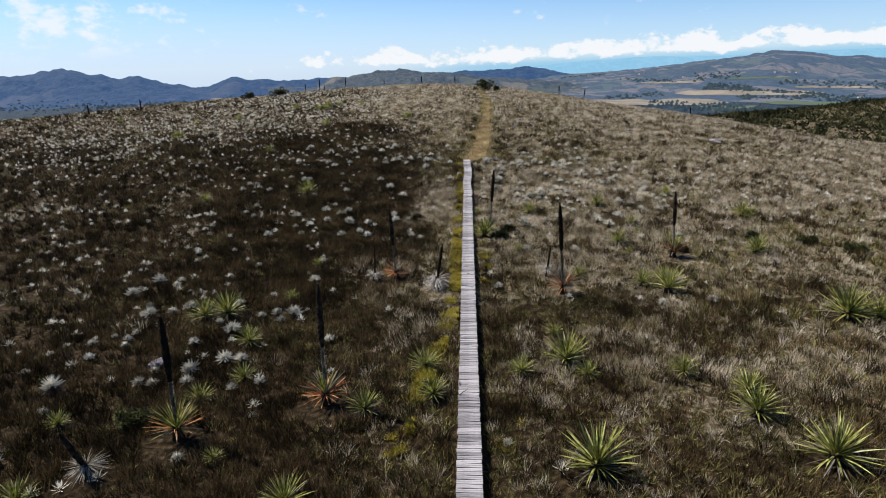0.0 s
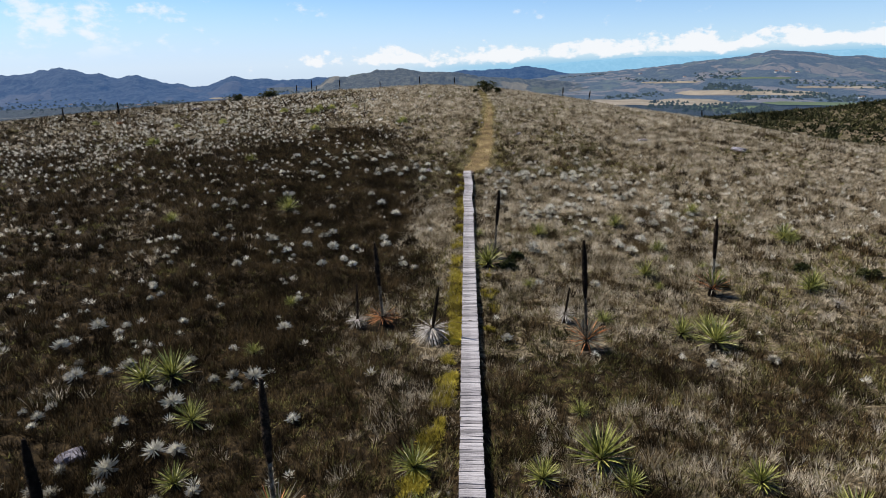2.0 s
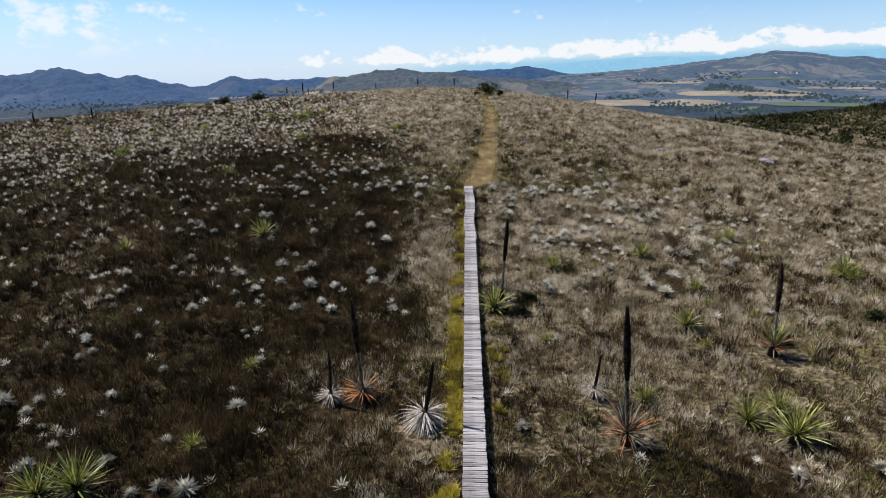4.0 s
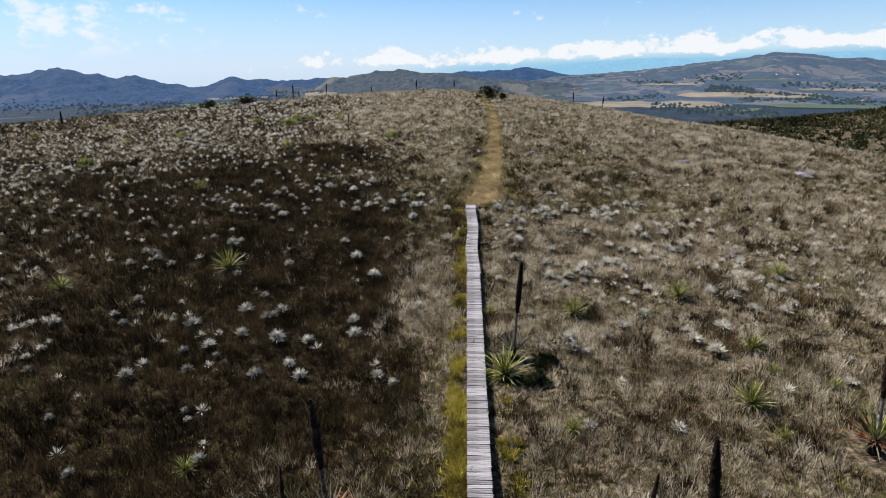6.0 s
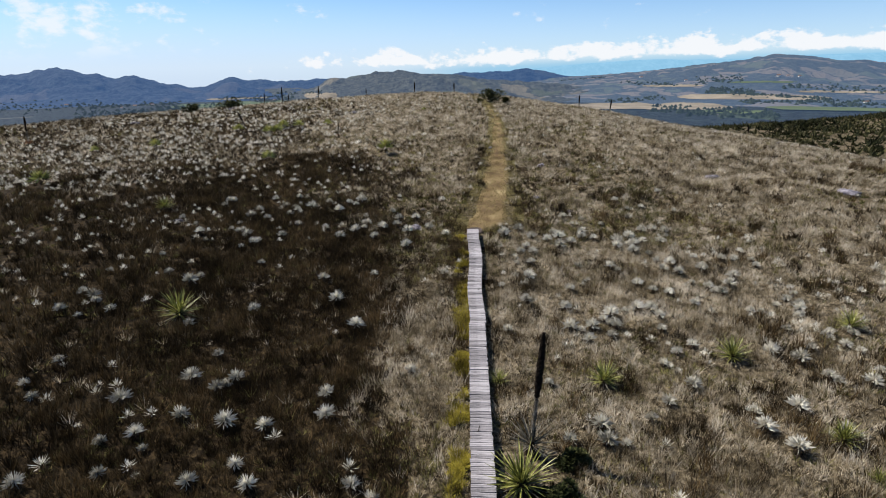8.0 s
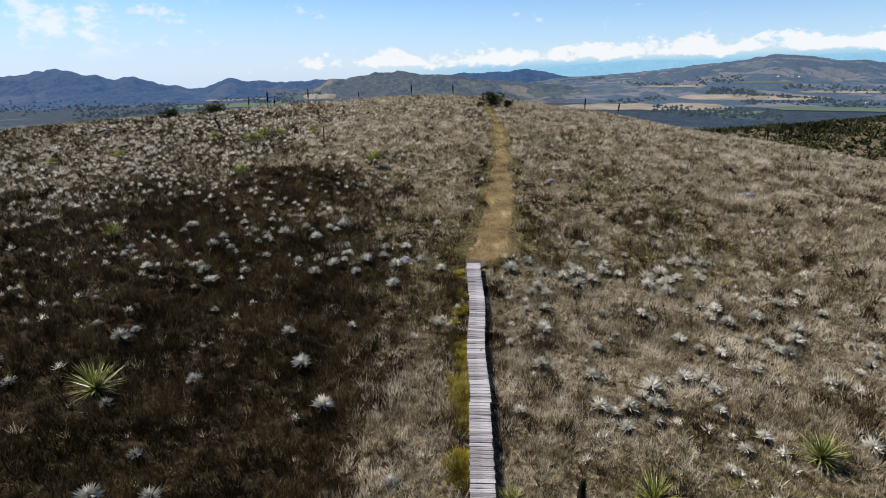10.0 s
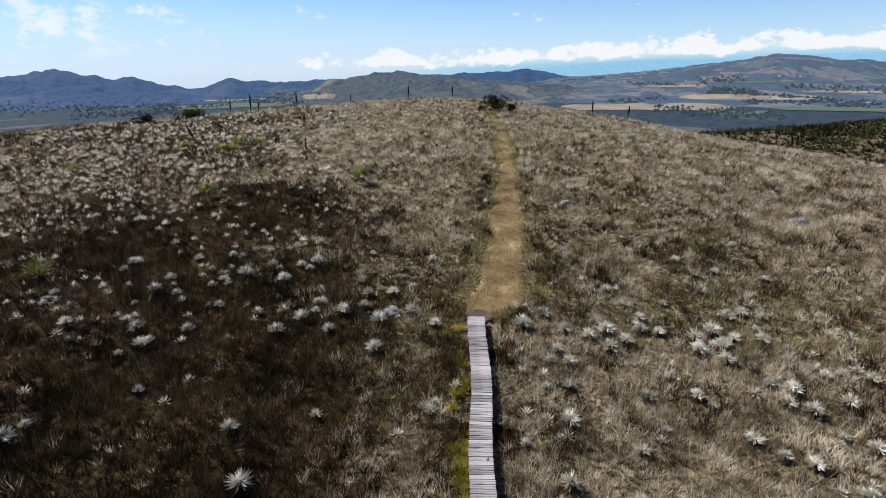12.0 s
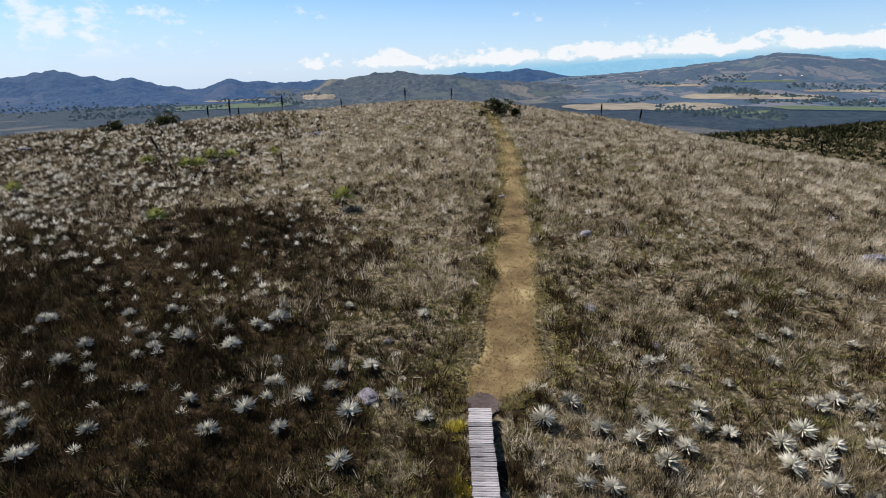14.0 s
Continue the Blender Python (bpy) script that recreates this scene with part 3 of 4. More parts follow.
def crowd(x, y):
    """Silver rosettes for each square metre."""
    def patch(cx, cy, rx, ry, k):
        return k * np.exp(-(((x - cx) / rx) ** 2 + ((y - cy) / ry) ** 2))
    p = 0.36 * ease(-x, 2.5, 8) * ease(y, 62, 50) + patch(-22, 84, 15, 15, 2.3) + patch(-34, 66, 18, 18, 1.0)
    p = p + patch(14, 44, 9, 6, 0.75) + patch(24, 43, 9, 6, 0.8) + patch(8.5, 52.5, 5, 4, 0.75) + patch(14, 55, 5, 4, 0.45) + patch(-4, 55.5, 6, 4, 0.6) + patch(-9, 62, 5, 4, 0.3)
    p = p + patch(35, 88, 12, 3.5, 0.5) + patch(14, 66, 3, 2, 0.4) + 0.03
    p = p * (1 - 0.8 * np.exp(-(((x + 6) / 7) ** 2 + ((y - 47) / 4) ** 2)))
    clump = ease(grain(x, y, 2.6, 31) * 0.6 + grain(x, y, 1.1, 32) * 0.4, 0.36, 0.62)
    return p * (0.4 + 1.35 * clump) * (1 - 0.2 * ease(np.abs(x - 2), 17, 13) * ease(y, 34, 36) * ease(y, 60.5, 57))


# the large ones that stand out, before the boardwalk's end and beside the footpath
STANDING = ((5.7, 55.0), (4.8, 54.3), (6.3, 53.9), (7.8, 53.7), (7.6, 52.6), (8.3, 53.1), (9.1, 53.8), (9.7, 53.6), (7.6, 54.5), (9.3, 54.6), (10.8, 53.1), (11.6, 53.5), (13.4, 54.9), (11.6, 52.5), (12.2, 53.0), (13.1, 52.8),
            (12.7, 54.6), (10.6, 52.3), (5.4, 52.0), (6.0, 51.8), (11.3, 51.6), (7.1, 53.5), (-0.2, 56.9), (-1.2, 56.8), (-3.1, 56.3), (-2.2, 55.5), (-3.6, 55.0), (-4.4, 54.0), (-7.6, 54.0), (-8.9, 53.0),
            (0.5, 55.5), (-0.6, 54.6), (1.5, 54.6), (-0.6, 52.8), (-6.8, 58.6), (-10.2, 57.4), (-10.0, 58.4), (-3.8, 59.8), (-12.3, 60.1), (-5.0, 58.2), (-7.6, 58.1), (-1.3, 55.9), (-9.5, 54.2))
LOWER = ((6.2, 43.8), (7.1, 43.8), (8.1, 43.7), (8.1, 44.6), (10.1, 44.5), (9.9, 45.1), (9.4, 45.1), (10.2, 47.7), (12.6, 48.9), (12.5, 49.9), (13.8, 49.1), (9.5, 49.7), (13.3, 47.2), (13.6, 46.5), (14.3, 47.3), (14.9, 48.1),
         (4.8, 46.3), (6.4, 45.6), (5.3, 48.8), (11.3, 46.7), (-10.5, 48.0), (-2.4, 44.0), (-4.4, 48.5), (-3.5, 46.4), (-6.8, 45.4), (6.8, 42.8), (10.5, 42.2), (9.4, 39.6), (8.3, 38.7), (5.7, 36.7),
         (5.8, 37.5), (12.1, 38.1), (15.3, 39.3), (13.9, 41.0), (13.2, 41.6), (10.9, 36.0), (10.5, 37.1), (10.6, 37.9), (-4.8, 36.0), (-5.8, 35.3), (-4.2, 35.2), (-1.5, 35.1), (-2.6, 38.2), (-5.7, 37.9), (-7.5, 40.2))
WEST = ((-7.2, 38.3), (-4.4, 37.7), (-6.0, 40.2), (-6.5, 39.7), (-2.8, 39.4), (-10.3, 35.3), (-8.1, 37.4), (-9.3, 39.0), (-12.6, 24.3), (-11.2, 25.2), (-14.5, 26.6), (-14.0, 28.5), (-8.4, 22.3), (-6.3, 23.9), (-6.0, 27.7),
        (-13.0, 17.9), (-10.3, 18.3), (-7.9, 19.9), (-8.8, 19.1), (-7.3, 19.9), (-12.3, 54.5), (-14.0, 46.4), (-14.6, 45.0))


def silver_places():
    """Places and sizes of the silver rosettes, and a chart of the ground that they cover."""
    rng = np.random.default_rng(77)
    n = 42000
    x, y = rng.uniform(-75, 60, n), rng.uniform(10, 120, n)
    keep = rng.uniform(0, 1, n) < crowd(x, y) * (135 * 110 / n) * 0.88
    keep &= ~in_lane(x, y, 0.25) & (np.abs(x) < 14 + 0.78 * y)
    x, y = x[keep], y[keep]
    size = 0.36 + 0.32 * rng.beta(2, 2.3, len(x))
    known = np.array(STANDING + LOWER + WEST)
    x, y = np.concatenate([known[:, 0], x]), np.concatenate([known[:, 1], y])
    size = np.concatenate([rng.uniform(0.58, 0.9, len(known)), size])
    chart = np.zeros((1360, 1110), bool)
    dx, dy = np.meshgrid(np.arange(-4, 5), np.arange(-4, 5))
    for px, py, s in zip(x, y, size):
        inside = np.hypot(dx, dy) * 0.1 < s * 0.28
        chart[np.clip(((px + 75) * 10 + dx[inside]).astype(int), 0, 1359), np.clip(((py - 10) * 10 + dy[inside]).astype(int), 0, 1109)] = True
    return x, y, size, chart


SILVER = silver_places()
build_ground()


def build_grass():
    rng = np.random.default_rng(5)
    x, y, d = scatter(rng, 32, 1.25, -95, 95, 5, 135)
    keep = ~in_lane(x, y, np.where(y > 55.3, (grain(x, y, 0.9, 17) - 0.55) * 0.9, 0.03 + 0.12 * (x > board_x(y))))
    for px, py, pw in GREEN + MORE + HIGH:
        keep &= np.hypot(x - px, y - py) > pw * 0.38
    for px, py, pw in SPIKED:
        keep &= np.hypot(x - px, y - py + 0.3) > pw * 0.58
    keep &= ~(SILVER[3][np.clip(((x + 75) * 10).astype(int), 0, 1359), np.clip(((y - 10) * 10).astype(int), 0, 1109)] & (np.abs(x) < 58) & (y < 119))
    x, y, d = x[keep], y[keep], d[keep]
    z = land(x, y)
    far = (d / 12) ** 0.6
    kind = rng.uniform(0, 1, len(x))
    dark = heath_and_shade(x, y)
    herb = np.clip((grain(x, y, 4.5, 13) - 0.5) * 2.0, 0.08, 0.7) + 0.35 * ease(y, 46, 20) + 0.42 * ease(np.abs(x - 4), 16, 4) * ease(y, 50, 56) * ease(y, 84, 66)
    clump = ease(grain(x, y, 0.75, 18) * 0.6 + grain(x, y, 1.9, 19) * 0.4, 0.55, 0.72)
    is_heath = kind < np.maximum(dark * 0.9, 0.06 + 0.14 * ease(y, 46, 22) + 0.55 * clump * ease(y, 90, 62))
    is_herb = ~is_heath & (kind > 1 - herb * 0.55)
    is_grass = ~is_heath & ~is_herb
    tall = 0.75 + 0.6 * grain(x, y, 1.7, 15)
    size = rng.uniform(0.24, 0.50, len(x)) * np.minimum(far, 1.1) * tall
    for pick, name, mat, label, blades, spread, width, k in (
            (is_grass, "tussock_grass", "grass", "dry tan and brown tussock grass covering the hill", 20, 0.62, 0.017, 1.0),
            (is_heath, "heath", "heath", "dark brown twiggy heath among the grass, partly in place of shade", 18, 0.5, 0.021, 1.25),
            (is_herb, "herbs", "herb", "low olive-green herbs between the tussocks", 16, 0.95, 0.032, 0.75)):
        v, f = tufts(rng, x[pick], y[pick], z[pick], size[pick] * k, blades, spread, width * far[pick], 0.12, 0.07)
        tagged(new(name, arrays(name, v, f, M[mat])), label, name.replace("_", " "), kind="stuff")
    # moss beside the boardwalk
    n = 20000
    y = rng.uniform(9, 54.5, n)
    left = rng.uniform(0, 1, n) < 0.72
    off = np.where(left, -WIDE / 2 - 0.08 - np.abs(rng.normal(0.06, 0.19, n)), WIDE / 2 + 0.3 + np.abs(rng.normal(0, 0.3, n)))
    drift = -1.4 * ease(y, 26, 12) * left * (grain(y, 0 * y, 5, 21) > 0.45)
    x = board_x(y) + off + drift
    keep = (0.5 * grain(x + 0.4 * y, y - 0.4 * x, 0.9, 22) + 0.5 * grain(x - y, y + x, 0.45, 24) + 0.5 * grain(y, 0 * y, 6, 23) > np.where(left, 0.56 + 0.05 * ease(y, 22, 34), 0.92 + 0.6 * ease(y, 36, 42))) & ~in_lane(x, y, 0.02)
    x, y = x[keep], y[keep]
    v, f = tufts(rng, x, y, land(x, y) + 0.06, rng.uniform(0.14, 0.3, len(x)), 16, 1.0, 0.03, 0.1)
    tagged(new("moss", arrays("moss", v, f, M["moss"])), "yellow-green moss along the edge of the boardwalk", "moss", kind="stuff")
    # short turf on the trail
    n = 30000
    y = 55.0 + 66 * rng.uniform(0, 1, n) ** 1.5
    c, h = lane(y)
    s = rng.uniform(-1.4, 1.4, n)
    keep = rng.uniform(0, 1, n) < 0.3 + 0.7 * np.abs(s) ** 2.0 * (0.4 + grain(c + s, y, 1.1, 27))
    keep &= (y > 55.6) | (np.abs(c + h * s - board_x(y)) > 0.5)
    x, y = (c + h * s)[keep], y[keep]
    v, f = tufts(rng, x, y, land(x, y) + 0.05, rng.uniform(0.05, 0.13, len(x)), 7, 1.2, 0.022 * (np.maximum(12, y - 40) / 12) ** 0.5, 0.1)
    turf = surface("short_turf", [(0, (0.12, 0.092, 0.040)), (0.5, (0.255, 0.215, 0.09)), (1, (0.43, 0.375, 0.19))], 0.5, 4, 0.9, 0, 0.35, "island", 0.2)
    tagged(new("turf", arrays("turf", v, f, turf)), "short yellowish turf on the footpath", "turf", kind="stuff")


build_grass()


# ---------------------------------------------------------------- silver rosettes
def rosette_arrays(rng, x, y, z, size, leaves, drop=False, joined=False, raised=0.3):
    """Rosettes of narrow leaves: a bristling dome from upright to level, or with drop the hanging dry leaves under it."""
    n = len(x)
    m = n * leaves
    k = np.tile(np.arange(leaves), n)
    S = np.repeat(size, leaves)
    a = k * 2.39996 + np.repeat(rng.uniform(0, 6.28, n), leaves) + rng.normal(0, 0.16, m)
    t = (k + 0.5) / leaves
    rise = np.radians(-68 + 62 * t if drop else 86 - 74 * t ** 0.75) + rng.normal(0, 0.13, m)
    way = np.stack([np.cos(a) * np.cos(rise), np.sin(a) * np.cos(rise), np.sin(rise)], 1)
    base = np.repeat(np.stack([x, y, z], 1), leaves, 0) + way * (S * 0.07)[:, None]
    base[:, 2] += S * raised - S * (0.05 if drop else 0.1 * t)
    side = np.stack([-np.sin(a), np.cos(a), 0 * a], 1)
    length = S * (0.40 if drop else 0.46) * rng.uniform(0.7, 1.12, m) * (0.8 + 0.2 * t)
    return kites(base, way, length, S * (0.05 if drop else np.where(leaves > 60, 0.029, 0.048)) * rng.uniform(0.75, 1.2, m), -S * 0.012, side, joined)


def silver_plant(seed):
    """A silver rosette of woolly leaves over a skirt of dry ones, one metre across."""
    rng = np.random.default_rng(seed)
    one, zero = np.ones(1), np.zeros(1)
    top = new("silver_rosette")
    v, f = rosette_arrays(rng, zero, zero, zero, one, 84, joined=True)
    part("leaves", arrays("leaves", v, f, M["silver"]), None, top, "silver-white woolly leaves")
    v, f = rosette_arrays(rng, zero, zero, zero, one, 46, True, True)
    part("dry_skirt", arrays("dry_skirt", v, f, M["skirt"]), None, top, "withered brown leaves")
    bm = bmesh.new()
    bmesh.ops.create_cone(bm, cap_ends=True, segments=8, radius1=0.1, radius2=0.07, depth=0.42, matrix=pose(0, 0, 0.1))
    part("trunk", bm, M["twig"], top)
    return tagged(top, "silver-leaved rosette plant among dry grass", "plant", "silver rosettes on the hill")


def build_silver():
    rng = np.random.default_rng(78)
    x, y, size, _ = SILVER
    near = np.flatnonzero((x > -15) & (x < 17) & (y > 12) & (y < 61))[:300]
    kinds = [silver_plant(s) for s in (1, 2, 3, 4, 5)]
    for c, i in enumerate(near):
        spot = pose(x[i], y[i], ground_z(x[i], y[i]), rng.normal(0, 7), rng.normal(0, 7), rng.uniform(0, 360)) @ Matrix.Scale(size[i], 4)
        if c < len(kinds):
            kinds[c].matrix_basis = spot
        else:
            ob = kinds[c % len(kinds)].copy()
            scene.collection.objects.link(ob)
            ob.matrix_basis = spot
            for child in kinds[c % len(kinds)].children:
                k = child.copy()
                scene.collection.objects.link(k)
                k.parent = ob
    rest = np.setdiff1d(np.arange(len(x)), near)
    x, y, size = x[rest], y[rest], size[rest]
    z = land(x, y)
    size = size * np.interp(y, [58, 75], [1.0, 1.08])
    v, f = rosette_arrays(rng, x, y, z, size, 28)
    ob = new("silver_rosettes", arrays("silver_rosettes", v, f, M["silver"]))
    tagged(ob, "hundreds of silver-leaved rosettes spread over the hill", "plants", kind="stuff")
    v, f = rosette_arrays(rng, x, y, z, size, 13, True)
    tagged(new("dry_skirts", arrays("dry_skirts", v, f, M["skirt"])), "withered brown leaves under the silver rosettes", "plants", kind="stuff")


build_silver()


# ---------------------------------------------------------------- sword-leaved rosettes and their seed spikes
def leaf_mesh(name, curve, width, material):
    """A sword leaf one metre long along x, folded along its midrib, curving up and then over."""
    bm = bmesh.new()
    rows = []
    for k in range(5):
        s = k / 4
        w = width * (1 - s) ** 0.75 * (0.75 + 0.5 * math.sin(min(1, s * 2.2) * math.pi / 2)) * 0.5
        z = curve * (s - s * s * 1.5)
        rows.append((bm.verts.new((s, -w, z + w * 0.5)), bm.verts.new((s, 0, z)), bm.verts.new((s, w, z + w * 0.5))) if k < 4 else (bm.verts.new((s, 0, z)),))
    for a, b in zip(rows, rows[1:]):
        if len(b) == 3:
            bm.faces.new((a[0], a[1], b[1], b[0]))
            bm.faces.new((a[1], a[2], b[2], b[1]))
        else:
            bm.faces.new((a[0], a[1], b[0]))
            bm.faces.new((a[1], a[2], b[0]))
    me = bpy.data.meshes.new(name)
    bm.to_mesh(me)
    bm.free()
    me.materials.append(material)
    return me


def leaf_set(material, slim):
    return [leaf_mesh("leaf", c, w * slim, material) for c, w in ((0.07, 0.066), (0.15, 0.060), (0.0, 0.070))]


LEAVES = {k: leaf_set(M[k], w) for k, w in (("blade", 1.0), ("rust", 0.9), ("bleached", 0.65), ("ashen", 0.9))}


def sword_rosette(rng, top, count, kinds, high, low):
    """Leaves of a rosette one metre across under top; kinds: the leaf colours from the heart outwards."""
    for k in range(count):
        t = (k + 0.5) / count
        a = k * 137.508 + rng.normal(0, 7)
        rise = high + (low - high) * t ** 0.7 + rng.normal(0, 5)
        size = (0.36 + 0.17 * math.sin(math.pi * min(1, 0.25 + t * 0.7))) * rng.uniform(0.82, 1.12)
        kind = kinds[min(int((t + rng.normal(0, 0.06)) * len(kinds)), len(kinds) - 1)] if t > 0.05 else kinds[0]
        me = LEAVES[kind][int(rng.integers(3))]
        m = pose(0, 0, 0.14 - 0.08 * t, 0, 0, a) @ pose(0.03, 0, 0, rng.normal(0, 14), -rise, 0) @ Matrix.Scale(size, 4)
        part("leaf", me, None, top, m=m)
    bm = bmesh.new()
    bmesh.ops.create_cone(bm, cap_ends=True, segments=8, radius1=0.13, radius2=0.06, depth=0.5, matrix=pose(0, 0, -0.08))
    part("root_stock", bm, M["skirt"], top)


def fleck(bm, rng, z, r, size, up):
    a = rng.uniform(0, math.tau)
    c, s = math.cos(a), math.sin(a)
    p = Vector((c * r, s * r, z))
    o, t = Vector((c, s, up)).normalized() * size, Vector((-s, c, 0)) * size * 0.4
    bm.faces.new([bm.verts.new(v) for v in (p - t, p + t, p + o)])


def tube(bm, rng, z0, z1, radii, rough, sides=10, rings=26):
    rows = []
    for k in range(rings + 1):
        s = k / rings
        r = float(np.interp(s, np.linspace(0, 1, len(radii)), radii))
        rows.append([bm.verts.new((math.cos(j / sides * math.tau) * r * (1 + rng.normal(0, rough)), math.sin(j / sides * math.tau) * r * (1 + rng.normal(0, rough)), z0 + (z1 - z0) * s)) for j in range(sides)])
    for a, b in zip(rows, rows[1:]):
        for j in range(sides):
            bm.faces.new((a[j], a[(j + 1) % sides], b[(j + 1) % sides], b[j]))
    bm.faces.new(rows[-1])


def seed_stalk(rng, top, height, lean, thick=1.0, split=0.46, turn=0.0):
    """A scaly stem with a thick dark spike of dried flowers on it."""
    tilt = pose(0, 0, 0, 0, 0, turn) @ pose(0, 0, 0, 0, math.degrees(math.atan(lean)), 0)
    if split > 0.05:
        bm = bmesh.new()
        tube(bm, rng, -0.05, height * split + 0.05, [0.055 * thick, 0.048 * thick, 0.045 * thick], 0.1, 8, 20)
        for _ in range(150):
            fleck(bm, rng, rng.uniform(0.2, height * split), 0.04 * thick, rng.uniform(0.05, 0.10) * thick, 1.2)
        top = part("stem", bm, M["stem"], top, "scaly grey-brown stem", tilt)
        tilt = None
    bm = bmesh.new()
    tube(bm, rng, height * split, height, [0.055 * thick, 0.085 * thick, 0.095 * thick, 0.09 * thick, 0.075 * thick, 0.03 * thick], 0.12, 12, 40)
    for _ in range(520):
        s = rng.uniform(0, 1)
        r = float(np.interp(s, [0, 0.2, 0.7, 1], [0.055, 0.09, 0.085, 0.03])) * thick
        fleck(bm, rng, height * (split + (1 - split) * s), r, rng.uniform(0.025, 0.055) * thick, 0.7)
    part("seed_spike", bm, M["spike"], top, "dark brown dried flower spike", tilt)


def settle(top, x, y, size, turn, lean_x=0.0, lean_y=0.0, sink=0.0):
    top.matrix_basis = pose(x, y, ground_z(x, y) - sink, lean_x, lean_y, turn) @ Matrix.Scale(size, 4)


def build_green():
    rng = np.random.default_rng(11)
    models = []
    for k in range(4):
        top = new("sword_leaf_rosette")
        sword_rosette(rng, top, 94, ["blade"] * 8 + ["ashen", "ashen"], 86, -10)
        models.append(tagged(top, "yellow-green spiny sword-leaved rosette growing in dry grass", "plant", "green sword-leaved rosettes"))
    for c, (x, y, size) in enumerate(GREEN + MORE):
        spot = pose(x, y, ground_z(x, y) + 0.02 * size, rng.normal(0, 4), rng.normal(0, 4), rng.uniform(0, 360)) @ Matrix.Scale(size * 0.93, 4)
        if c < 4:
            models[c].matrix_basis = spot
        else:
            copy_thing(models[c % 4], spot)
    for x, y, size in HIGH:
        top = new("sword_leaf_rosette")
        one, zero = np.ones(1), np.zeros(1)
        v, f = rosette_arrays(rng, zero, zero, zero, one, 60, joined=True)
        part("leaves", arrays("leaves", v, f, M["blade_far"]), None, top)
        v, f = rosette_arrays(rng, zero, zero, zero + 0.05, one, 14, True, True)
        part("dry_skirt", arrays("dry_skirt", v, f, M["skirt"]), None, top, "withered brown leaves")
        tagged(top, "yellow-green sword-leaved rosette on the upper slope", "plant", "green sword-leaved rosettes")
        settle(top, x, y, size, rng.uniform(0, 360), sink=-0.1)


build_green()


def spiked(rng, x, y, size, height, lean, kinds, label, high=80, low=0, count=84, thick=1.0, split=0.46, turn=0.0, lift=0.2):
    top = new("sword_leaf_plant_with_spike")
    sword_rosette(rng, top, count, kinds, high, low)
    for ob in top.children:
        ob.matrix_basis = Matrix.Scale(size, 4) @ ob.matrix_basis
    seed_stalk(rng, top, height, lean, thick, split, turn)
    settle(top, x, y, 1.0, 0, sink=-lift)
    return tagged(top, label, "plant", "plants with tall dark spikes")


